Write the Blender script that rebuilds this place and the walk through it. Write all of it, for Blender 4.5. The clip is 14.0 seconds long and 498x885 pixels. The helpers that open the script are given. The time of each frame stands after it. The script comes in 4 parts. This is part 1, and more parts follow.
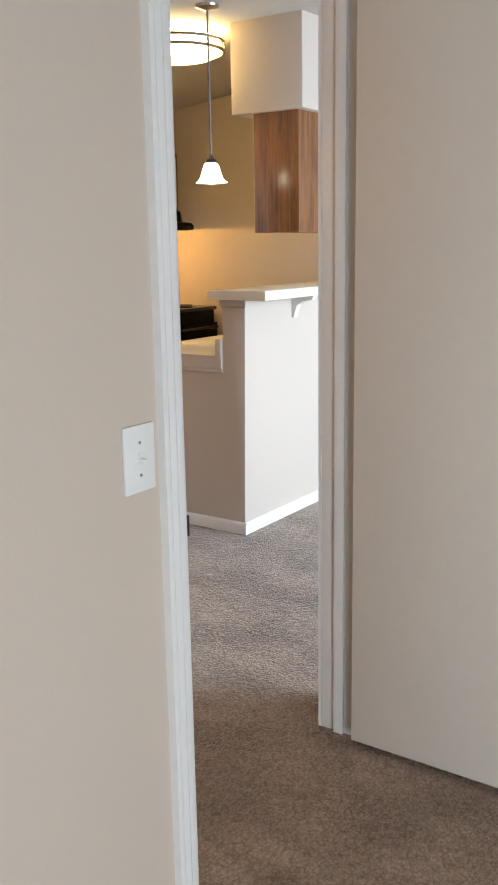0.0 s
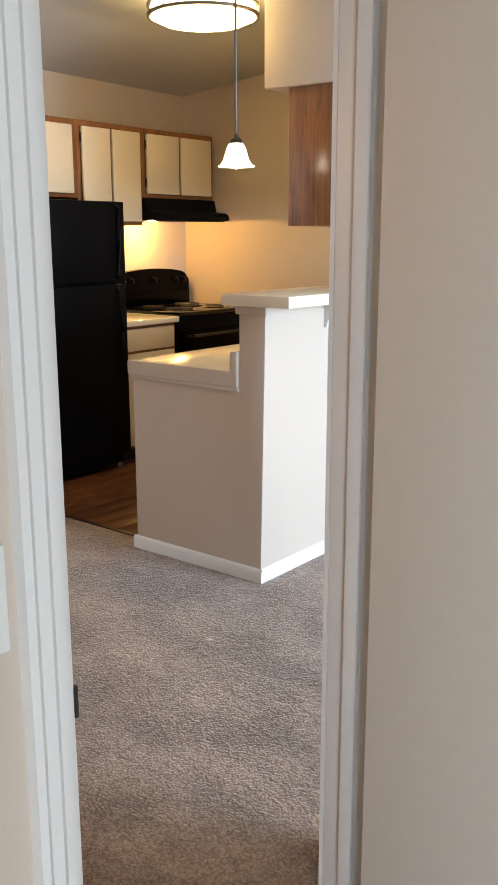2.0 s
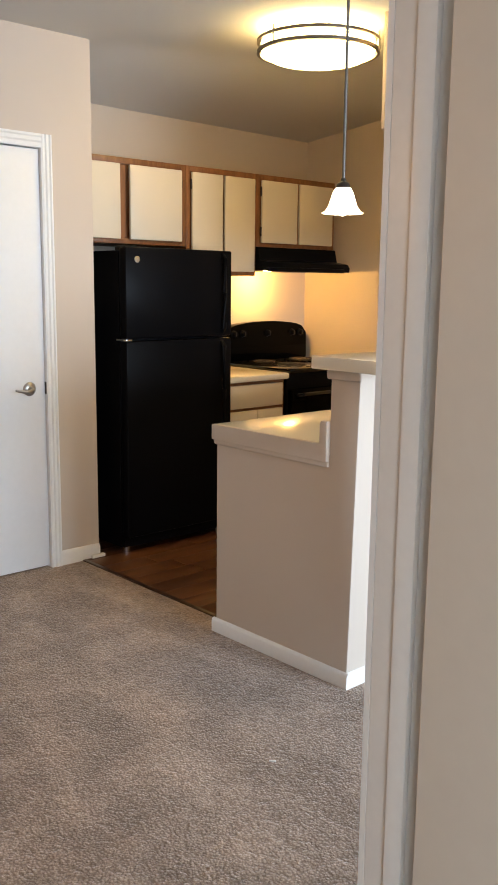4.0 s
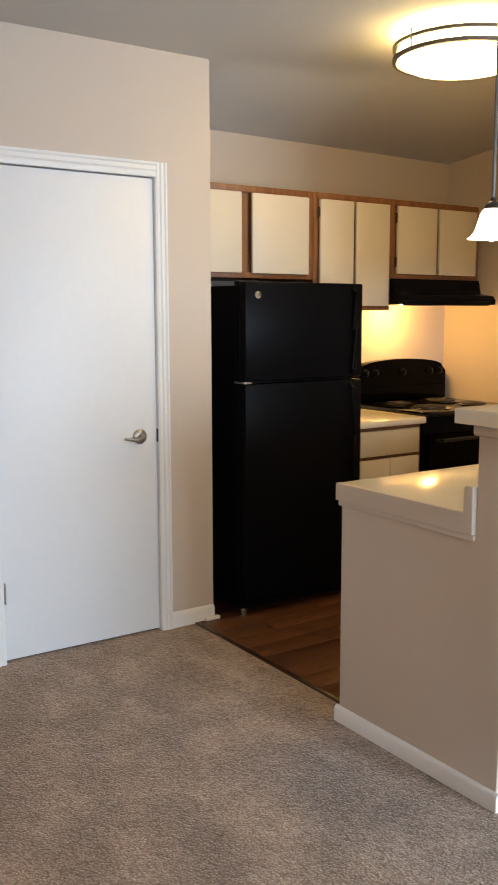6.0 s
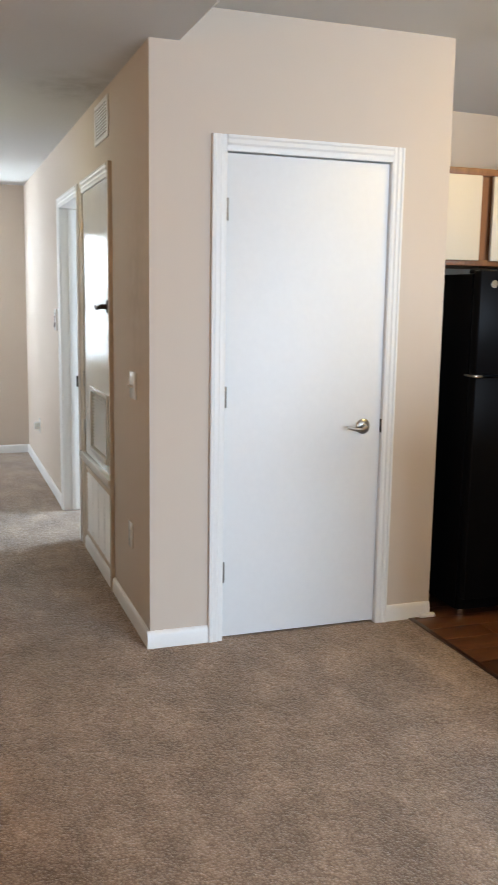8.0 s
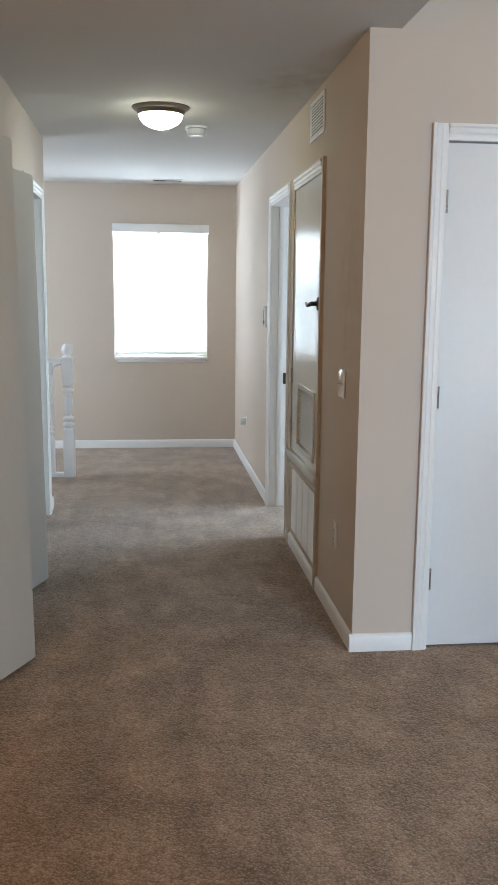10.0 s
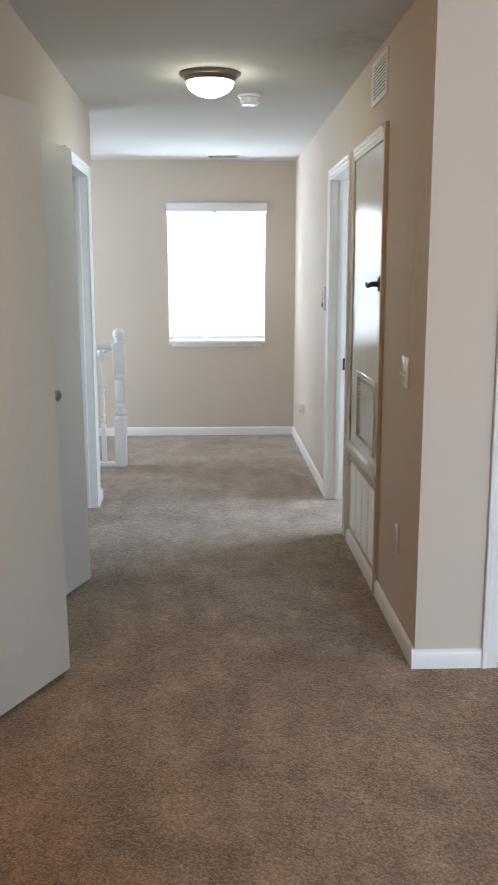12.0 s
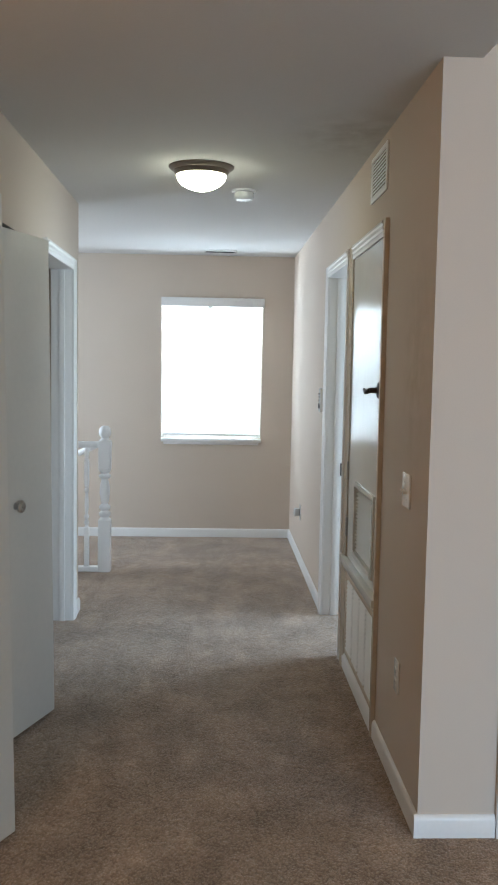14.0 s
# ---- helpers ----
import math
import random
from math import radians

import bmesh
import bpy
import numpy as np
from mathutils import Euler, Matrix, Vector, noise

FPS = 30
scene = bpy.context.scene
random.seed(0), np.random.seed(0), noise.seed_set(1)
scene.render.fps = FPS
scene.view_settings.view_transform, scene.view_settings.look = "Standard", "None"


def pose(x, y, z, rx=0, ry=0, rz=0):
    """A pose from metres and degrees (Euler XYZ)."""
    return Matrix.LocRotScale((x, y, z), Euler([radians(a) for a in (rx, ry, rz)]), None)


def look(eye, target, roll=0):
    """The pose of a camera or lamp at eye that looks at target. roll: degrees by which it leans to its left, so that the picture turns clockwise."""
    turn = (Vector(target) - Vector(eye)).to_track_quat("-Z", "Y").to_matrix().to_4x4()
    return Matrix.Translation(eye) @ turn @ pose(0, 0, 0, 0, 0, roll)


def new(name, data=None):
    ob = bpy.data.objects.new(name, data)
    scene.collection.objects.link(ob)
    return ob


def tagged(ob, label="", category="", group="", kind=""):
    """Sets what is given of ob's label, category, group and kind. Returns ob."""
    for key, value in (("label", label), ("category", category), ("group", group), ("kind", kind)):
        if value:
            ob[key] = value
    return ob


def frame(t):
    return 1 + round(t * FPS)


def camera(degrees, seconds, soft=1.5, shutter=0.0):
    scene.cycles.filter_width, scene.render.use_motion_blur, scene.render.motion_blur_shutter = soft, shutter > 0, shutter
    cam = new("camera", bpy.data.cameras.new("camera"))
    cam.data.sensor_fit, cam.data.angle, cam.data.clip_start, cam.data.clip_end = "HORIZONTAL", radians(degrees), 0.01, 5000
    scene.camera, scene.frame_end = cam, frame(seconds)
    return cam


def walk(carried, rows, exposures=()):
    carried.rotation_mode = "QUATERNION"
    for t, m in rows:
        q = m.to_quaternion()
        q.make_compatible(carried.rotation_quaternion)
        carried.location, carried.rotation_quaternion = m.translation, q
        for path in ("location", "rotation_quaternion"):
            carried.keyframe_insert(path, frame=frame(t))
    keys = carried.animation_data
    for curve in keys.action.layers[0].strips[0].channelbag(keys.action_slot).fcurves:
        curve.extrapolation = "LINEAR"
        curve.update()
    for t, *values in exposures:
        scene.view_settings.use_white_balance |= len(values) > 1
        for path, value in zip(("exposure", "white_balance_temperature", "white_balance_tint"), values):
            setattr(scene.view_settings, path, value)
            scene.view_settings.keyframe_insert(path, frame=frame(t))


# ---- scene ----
cam = camera(31.1, 14.0, shutter=0.25)
PATH = [
    (0, (4.33, -2.296, 1.391), (3.216, -0.692, 0.959), -1.0),
    (0.5, (4.213, -2.134, 1.394), (3.186, -0.472, 0.968), -2.2),
    (1, (4.174, -1.948, 1.396), (3.17, -0.279, 0.94), -2.4),
    (1.5, (4.143, -1.757, 1.396), (3.003, -0.175, 0.952), -1.1),
    (2, (4.051, -1.634, 1.402), (2.84, -0.107, 0.955), -0.1),
    (4.5, (3.822, -1.049, 1.429), (2.315, 0.226, 1.108), 0.9),
    (5, (3.704, -0.955, 1.436), (2.161, 0.281, 1.134), 1.0),
    (5.5, (3.602, -0.877, 1.439), (2.028, 0.326, 1.16), -0.0),
    (6, (3.559, -0.831, 1.448), (1.912, 0.269, 1.168), -0.1),
    (6.5, (3.551, -0.794, 1.449), (1.843, 0.205, 1.161), 0.8),
    (7, (3.562, -0.783, 1.451), (1.819, 0.147, 1.141), 1.2),
    (7.5, (3.553, -0.778, 1.448), (1.748, 0.021, 1.131), 1.2),
    (8, (3.528, -0.813, 1.466), (1.665, -0.157, 1.148), 0.9),
    (8.5, (3.519, -0.819, 1.486), (1.595, -0.374, 1.168), 0.4),
    (9, (3.521, -0.837, 1.478), (1.57, -0.527, 1.167), 0.5),
    (11.5, (3.215, -0.787, 1.451), (1.255, -0.623, 1.093), 0.1),
    (12, (3.131, -0.753, 1.455), (1.167, -0.671, 1.087), 0.0),
    (12.5, (3.063, -0.704, 1.472), (1.09, -0.783, 1.154), 0.7),
    (13, (3.008, -0.644, 1.478), (1.028, -0.744, 1.209), 1.3),
    (13.5, (2.904, -0.65, 1.486), (0.919, -0.669, 1.245), 2.6),
    (14, (2.75, -0.672, 1.506), (0.759, -0.594, 1.335), 1.0),
]
walk(cam, [(t, look(eye, target, roll)) for t, eye, target, roll in PATH],
     [(0, -0.06, 6250, 10), (0.5, 0.04, 6250, 10), (1.0, -0.06, 6250, 10), (2.2, 0.0, 6250, 10), (5.0, -0.09, 6500, 10), (6.0, -0.14, 6450, 10), (7.0, -0.04, 6350, 9), (8.0, 0.02, 6300, 9), (8.5, -0.26, 6200, 8), (9.0, -0.48, 6100, 7), (11.5, -0.17, 6150, 8), (13.0, -0.24, 6100, 7), (14, -0.46, 6000, 6)])

# ---- light ----
world = bpy.data.worlds.new("world")
scene.world = world
world.use_nodes = True
wn = world.node_tree.nodes
sky = wn.new("ShaderNodeTexSky")
sky.sky_type, sky.sun_disc = "NISHITA", False
sky.sun_elevation, sky.sun_rotation = radians(40), radians(120)
world.node_tree.links.new(sky.outputs[0], wn["Background"].inputs[0])
wn["Background"].inputs[1].default_value = 0.12


def lamp(name, kind, m, energy, colour, size=0.1, size_y=None):
    data = bpy.data.lights.new(name, kind)
    data.energy, data.color = energy, colour
    if kind == "AREA":
        data.shape, data.size, data.size_y = "RECTANGLE", size, size_y or size
        data.spread = radians(150)
    elif kind == "SUN":
        data.angle = size
    else:
        data.shadow_soft_size = size
    ob = new(name, data)
    ob.matrix_world = m
    return ob


DAY = (0.76, 0.88, 1.0)
lamp("sun", "SUN", look((0, 0, 5), (-2, 1.2, 3.0)), 1.0, (1, 0.95, 0.88), radians(10))
lamp("hall_window_light", "AREA", look((-5.125, -0.7, 1.44), (0, -0.7, 1.0)), 125, DAY, 0.87, 1.16)
lamp("stair_window_light", "AREA", look((-4.1, -3.70, 1.35), (-4.3, 0, 1.1)), 62, (0.78, 0.88, 1.0), 1.3, 1.5)
lamp("living_window_light", "AREA", look((6.62, 1.9, 1.3), (0, 1.9, -0.9)), 246, (0.66, 0.82, 1.0), 2.4, 2.0)
lamp("bedroom_window_light", "AREA", look((6.62, -3.15, 0.80), (3.3, -1.0, 0.50)), 74, (0.84, 0.93, 1.0), 1.6, 1.4)
lamp("side_room_window_light", "AREA", look((-2.75, 2.82, 1.45), (-2.1, 0, 0.3)), 130, (0.70, 0.85, 1.0), 1.8, 1.3)
lamp("hood_bulb", "POINT", pose(-0.41, 2.93, 1.490), 19, (1.0, 0.54, 0.13), 0.03)
lamp("fan_bulb", "POINT", pose(1.38, -1.6, 2.06), 24, (1.0, 0.52, 0.18), 0.06)

# ---- materials ----


def mat(name, base, rough=0.6, metal=0.0, var=0.06, big=1.5, fine=60.0, bump=0.05, dist=0.001, emit=0.0, tone=None, spec=0.5, coat=0.0):
    m = bpy.data.materials.new(name)
    m.use_nodes = True
    t = m.node_tree
    n, l = t.nodes, t.links
    p = n["Principled BSDF"]
    p.inputs["Roughness"].default_value, p.inputs["Metallic"].default_value = rough, metal
    p.inputs["Specular IOR Level"].default_value = spec
    p.inputs["Coat Weight"].default_value = coat
    co = n.new("ShaderNodeTexCoord")
    a, b = n.new("ShaderNodeTexNoise"), n.new("ShaderNodeTexNoise")
    a.inputs["Scale"].default_value, a.inputs["Detail"].default_value = big, 4
    b.inputs["Scale"].default_value, b.inputs["Detail"].default_value = fine, 6
    l.new(co.outputs["Object"], a.inputs["Vector"])
    l.new(co.outputs["Object"], b.inputs["Vector"])
    mixed = n.new("ShaderNodeMath")
    mixed.operation = "ADD"
    l.new(a.outputs[0], mixed.inputs[0])
    l.new(b.outputs[0], mixed.inputs[1])
    r = n.new("ShaderNodeMapRange")
    r.inputs[1].default_value, r.inputs[2].default_value = 0.6, 1.4
    l.new(mixed.outputs[0], r.inputs[0])
    c = n.new("ShaderNodeMix")
    c.data_type = "RGBA"
    dark = tone or tuple(v * (1 - var) for v in base)
    c.inputs[6].default_value = (*dark, 1)
    c.inputs[7].default_value = (*[min(1, v * (1 + var)) for v in base], 1)
    l.new(r.outputs[0], c.inputs[0])
    l.new(c.outputs[2], p.inputs["Base Color"])
    rr = n.new("ShaderNodeMapRange")
    rr.inputs[3].default_value, rr.inputs[4].default_value = max(0, rough - 0.06), min(1, rough + 0.06)
    l.new(a.outputs[0], rr.inputs[0])
    l.new(rr.outputs[0], p.inputs["Roughness"])
    if bump:
        bu = n.new("ShaderNodeBump")
        bu.inputs["Strength"].default_value, bu.inputs["Distance"].default_value = bump, dist
        l.new(b.outputs[0], bu.inputs["Height"])
        l.new(bu.outputs[0], p.inputs["Normal"])
    if emit:
        p.inputs["Emission Color"].default_value, p.inputs["Emission Strength"].default_value = (*base, 1), emit
    return m


def wood(name, light, dark, rough=0.35, along="Z", scale=1.0, per_piece=False, coat=0.0):
    m = bpy.data.materials.new(name)
    m.use_nodes = True
    t = m.node_tree
    n, l = t.nodes, t.links
    p = n["Principled BSDF"]
    p.inputs["Roughness"].default_value, p.inputs["Coat Weight"].default_value = rough, coat
    p.inputs["Coat Roughness"].default_value = 0.18
    co, mp = n.new("ShaderNodeTexCoord"), n.new("ShaderNodeMapping")
    k = {"X": (1.3, 20, 20), "Y": (20, 1.3, 20), "Z": (20, 20, 1.3)}[along]
    mp.inputs["Scale"].default_value = [v * scale for v in k]
    l.new(co.outputs["Object"], mp.inputs[0])
    w, g = n.new("ShaderNodeTexNoise"), n.new("ShaderNodeTexNoise")
    w.inputs["Scale"].default_value, w.inputs["Detail"].default_value, w.inputs["Distortion"].default_value = 1.0, 5, 1.2
    g.inputs["Scale"].default_value, g.inputs["Detail"].default_value = 9.0, 6
    l.new(mp.outputs[0], w.inputs["Vector"])
    l.new(mp.outputs[0], g.inputs["Vector"])
    if per_piece:
        oi = n.new("ShaderNodeObjectInfo")
        sh = n.new("ShaderNodeVectorMath")
        sh.operation = "SCALE"
        sh.inputs[0].default_value = (17, 31, 5)
        l.new(oi.outputs["Random"], sh.inputs["Scale"])
        l.new(sh.outputs[0], mp.inputs["Location"])
    ra = n.new("ShaderNodeValToRGB")
    ra.color_ramp.elements[0].position, ra.color_ramp.elements[1].position = 0.3, 0.7
    ra.color_ramp.elements[0].color, ra.color_ramp.elements[1].color = (*dark, 1), (*light, 1)
    ad = n.new("ShaderNodeMath")
    ad.operation = "MULTIPLY_ADD"
    ad.inputs[1].default_value = 0.35
    l.new(g.outputs[0], ad.inputs[0])
    sc = n.new("ShaderNodeMath")
    sc.operation = "MULTIPLY"
    sc.inputs[1].default_value = 0.66
    l.new(w.outputs[0], sc.inputs[0])
    l.new(sc.outputs[0], ad.inputs[2])
    l.new(ad.outputs[0], ra.inputs[0])
    last = ra.outputs[0]
    if per_piece:
        hs = n.new("ShaderNodeHueSaturation")
        mr = n.new("ShaderNodeMapRange")
        mr.inputs[3].default_value, mr.inputs[4].default_value = 0.75, 1.25
        l.new(oi.outputs["Random"], mr.inputs[0])
        l.new(mr.outputs[0], hs.inputs["Value"])
        l.new(last, hs.inputs["Color"])
        last = hs.outputs[0]
    l.new(last, p.inputs["Base Color"])
    bu = n.new("ShaderNodeBump")
    bu.inputs["Strength"].default_value, bu.inputs["Distance"].default_value = 0.15, 0.001
    l.new(g.outputs[0], bu.inputs["Height"])
    l.new(bu.outputs[0], p.inputs["Normal"])
    return m


def carpet_mat():
    """Cut-pile carpet: domed tufts with dark gaps, clumps, and soft worn patches."""
    m = bpy.data.materials.new("carpet")
    m.use_nodes = True
    t = m.node_tree
    n, l = t.nodes, t.links
    p = n["Principled BSDF"]
    p.inputs["Roughness"].default_value = 1.0
    p.inputs["Specular IOR Level"].default_value = 0.05
    p.inputs["Sheen Weight"].default_value, p.inputs["Sheen Roughness"].default_value = 0.42, 0.32
    p.inputs["Sheen Tint"].default_value = (1.0, 0.97, 0.94, 1)
    co = n.new("ShaderNodeTexCoord")

    def tex(kind, scale, detail=3.0, dis=0.0, stretch=None):
        x = n.new(kind)
        x.inputs["Scale"].default_value = scale
        src = co.outputs["Object"]
        if stretch:
            mp = n.new("ShaderNodeMapping")
            mp.inputs["Scale"].default_value, mp.inputs["Rotation"].default_value = stretch, (0, 0, 0.35)
            l.new(src, mp.inputs[0])
            src = mp.outputs[0]
        if kind == "ShaderNodeTexNoise":
            x.inputs["Detail"].default_value, x.inputs["Distortion"].default_value = detail, dis
        l.new(src, x.inputs["Vector"])
        return x.outputs[0]

    def ranged(a, x0, x1, y0, y1):
        r = n.new("ShaderNodeMapRange")
        for k, v in enumerate((x0, x1, y0, y1)):
            r.inputs[k + 1].default_value = v
        l.new(a, r.inputs[0])
        return r.outputs[0]

    def calc(op, a, b):
        x = n.new("ShaderNodeMath")
        x.operation = op
        l.new(a, x.inputs[0])
        if isinstance(b, float):
            x.inputs[1].default_value = b
        else:
            l.new(b, x.inputs[1])
        return x.outputs[0]

    tuft = ranged(tex("ShaderNodeTexVoronoi", 125), 0.1, 0.75, 1.0, 0.0)
    yarn = tex("ShaderNodeTexNoise", 95, 4, 1.6)
    clump = tex("ShaderNodeTexNoise", 30, 5, 1.2)
    patch = tex("ShaderNodeTexNoise", 4.4, 5, 0.35)
    tread = tex("ShaderNodeTexNoise", 2.4, 4, 0.3, (1.0, 3.2, 1.0))
    ra = n.new("ShaderNodeValToRGB")
    e = ra.color_ramp.elements
    e[0].position, e[1].position = 0.18, 0.88
    e[0].color, e[1].color = (0.205, 0.148, 0.110, 1), (0.51, 0.40, 0.312, 1)
    e.new(0.5).color = (0.350, 0.262, 0.199, 1)
    grain = calc("ADD", calc("MULTIPLY", tuft, 0.42), calc("MULTIPLY", yarn, 0.62))
    l.new(grain, ra.inputs[0])
    soft = calc("MULTIPLY", ranged(patch, 0.36, 0.64, 0.83, 1.12), ranged(tread, 0.36, 0.64, 0.86, 1.11))
    value = calc("MULTIPLY", soft, ranged(clump, 0.3, 0.7, 0.80, 1.16))
    hs = n.new("ShaderNodeHueSaturation")
    l.new(value, hs.inputs["Value"])
    l.new(ra.outputs[0], hs.inputs["Color"])
    l.new(hs.outputs[0], p.inputs["Base Color"])
    normal = None
    for height, strength, dist in ((patch, 0.3, 0.02), (clump, 0.65, 0.012), (calc("ADD", tuft, yarn), 0.55, 0.005)):
        bu = n.new("ShaderNodeBump")
        bu.inputs["Strength"].default_value, bu.inputs["Distance"].default_value = strength, dist
        l.new(height, bu.inputs["Height"])
        if normal:
            l.new(normal, bu.inputs["Normal"])
        normal = bu.outputs[0]
    l.new(normal, p.inputs["Normal"])
    return m


def glow(name, colour, strength):
    m = bpy.data.materials.new(name)
    m.use_nodes = True
    p = m.node_tree.nodes["Principled BSDF"]
    p.inputs["Base Color"].default_value = (0.9, 0.9, 0.88, 1)
    p.inputs["Emission Color"].default_value, p.inputs["Emission Strength"].default_value = (*colour, 1), strength
    return m


WALL = mat("wall_paint", (0.61, 0.522, 0.437), 0.75, var=0.025, big=1.2, fine=220, bump=0.12, dist=0.0006, spec=0.25)
CEIL = mat("ceiling_paint", (0.63, 0.62, 0.60), 0.9, var=0.03, big=0.8, fine=160, bump=0.15, dist=0.0008, spec=0.2)
WHITE = mat("white_gloss_paint", (0.80, 0.80, 0.795), 0.46, var=0.02, big=2.5, fine=40, bump=0.05, dist=0.0008)
TRIM = mat("white_trim_paint", (0.80, 0.79, 0.77), 0.38, var=0.03, big=3, fine=70, bump=0.06, dist=0.0006)
GLOSSW = mat("enamel_paint", (0.66, 0.66, 0.62), 0.20, var=0.03, big=2.5, fine=14, bump=0.06, dist=0.002)
CREAMP = mat("cream_door_paint", (0.70, 0.645, 0.57), 0.5, var=0.025, big=1.6, fine=40, bump=0.05, dist=0.0008)
BIFOLD = mat("bifold_paint", (0.62, 0.595, 0.545), 0.45, var=0.03, big=1.3, fine=40, bump=0.05, dist=0.001)
# duller cream for upright casings: shade on their sides put into the colour
CASESHADE = mat("shaded_casing_gloss", (0.60, 0.53, 0.43), 0.27, var=0.04, big=2, fine=50, bump=0.05, dist=0.0008)
# grey that stands for the shade between the wall vent's slats
VENTSHADE = mat("vent_shade_grey", (0.34, 0.31, 0.27), 0.7, var=0.05, bump=0.0)
RIM = mat("bronze_rim", (0.21, 0.175, 0.14), 0.3, 0.85, var=0.1, bump=0.03)
GREYM = mat("grey_metal", (0.16, 0.15, 0.14), 0.45, 0.6, var=0.08, fine=200, bump=0.03)
CREAM = mat("cream_laminate", (0.66, 0.58, 0.46), 0.45, var=0.03, big=3, fine=150, bump=0.04)
COUNTER = mat("counter_laminate", (0.80, 0.73, 0.59), 0.17, var=0.03, big=4, fine=200, bump=0.03)
BLACK = mat("black_appliance", (0.004, 0.004, 0.005), 0.32, var=0.2, big=3, fine=350, bump=0.06, dist=0.0003, spec=0.05)
ENAMEL = mat("black_enamel", (0.0012, 0.0012, 0.0014), 0.06, var=0.2, big=5, fine=60, bump=0.0, spec=0.07)
GLOSS = mat("black_gloss", (0.003, 0.003, 0.0035), 0.12, var=0.2, big=5, fine=60, bump=0.0)
CHROME = mat("chrome", (0.6, 0.6, 0.6), 0.2, 1.0, var=0.05, bump=0.0)
NICKEL = mat("brushed_nickel", (0.43, 0.41, 0.385), 0.32, 1.0, var=0.08, fine=200, bump=0.05)
BRONZE = mat("dark_bronze", (0.06, 0.05, 0.045), 0.4, 0.7, var=0.1, bump=0.05)
PLASTIC = mat("white_plastic", (0.82, 0.82, 0.79), 0.22, var=0.02, bump=0.0)
DARK = mat("dark_cavity", (0.02, 0.02, 0.02), 0.9, var=0.2, bump=0.0)
OAK = wood("oak_stain", (0.30, 0.125, 0.045), (0.13, 0.045, 0.014), 0.4)
OAKP = wood("oak_panel", (0.33, 0.13, 0.036), (0.085, 0.027, 0.008), 0.32, scale=1.3, coat=0.9)
PLANK = wood("floor_planks", (0.165, 0.066, 0.028), (0.062, 0.023, 0.010), 0.36, "Y", 0.7, True)
FANW = wood("dark_walnut", (0.05, 0.02, 0.012), (0.02, 0.008, 0.005), 0.35, "X")
CARPET = carpet_mat()
LAMP_K = glow("kitchen_diffuser", (1.0, 0.69, 0.25), 20.0)
LAMP_H = glow("hall_diffuser", (1.0, 0.98, 0.74), 27.0)
LAMP_P = glow("pendant_glass", (1.0, 0.84, 0.58), 6.0)


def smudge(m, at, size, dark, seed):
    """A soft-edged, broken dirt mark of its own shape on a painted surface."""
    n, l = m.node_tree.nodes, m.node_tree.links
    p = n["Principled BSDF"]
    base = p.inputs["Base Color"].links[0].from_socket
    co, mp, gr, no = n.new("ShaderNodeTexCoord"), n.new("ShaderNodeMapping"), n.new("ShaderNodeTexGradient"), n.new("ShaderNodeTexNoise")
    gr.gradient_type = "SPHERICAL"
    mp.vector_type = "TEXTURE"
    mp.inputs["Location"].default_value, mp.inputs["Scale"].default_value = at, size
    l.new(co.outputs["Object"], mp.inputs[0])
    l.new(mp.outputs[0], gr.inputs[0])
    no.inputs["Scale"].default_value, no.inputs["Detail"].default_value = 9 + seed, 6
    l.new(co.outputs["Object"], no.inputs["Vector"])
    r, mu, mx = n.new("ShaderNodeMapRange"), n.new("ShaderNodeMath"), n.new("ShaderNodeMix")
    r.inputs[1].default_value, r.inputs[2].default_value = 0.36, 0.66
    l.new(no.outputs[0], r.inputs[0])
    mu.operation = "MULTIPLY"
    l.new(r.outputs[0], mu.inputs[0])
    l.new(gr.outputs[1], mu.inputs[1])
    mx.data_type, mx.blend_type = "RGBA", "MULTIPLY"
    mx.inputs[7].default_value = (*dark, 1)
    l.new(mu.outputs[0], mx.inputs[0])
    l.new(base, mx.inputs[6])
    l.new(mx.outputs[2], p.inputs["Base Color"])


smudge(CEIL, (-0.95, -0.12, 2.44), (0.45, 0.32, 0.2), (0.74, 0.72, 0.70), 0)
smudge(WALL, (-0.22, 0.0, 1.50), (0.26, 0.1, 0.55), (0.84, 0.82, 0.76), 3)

# ---- mesh helpers ----


def box(bm, x0, x1, y0, y1, z0, z1, bev=0.0, seg=2):
    r = bmesh.ops.create_cube(bm, size=1.0)
    m = Matrix.Translation(((x0 + x1) / 2, (y0 + y1) / 2, (z0 + z1) / 2)) @ Matrix.Diagonal((x1 - x0, y1 - y0, z1 - z0, 1))
    bmesh.ops.transform(bm, matrix=m, verts=r["verts"])
    if bev:
        edges = {e for v in r["verts"] for e in v.link_edges}
        bmesh.ops.bevel(bm, geom=list(edges), offset=bev, segments=seg, affect="EDGES", profile=0.5)
    return bm


def boxes(*rows, bev=0.0):
    bm = bmesh.new()
    for r in rows:
        box(bm, *r[:6], bev=r[6] if len(r) > 6 else bev)
    return bm


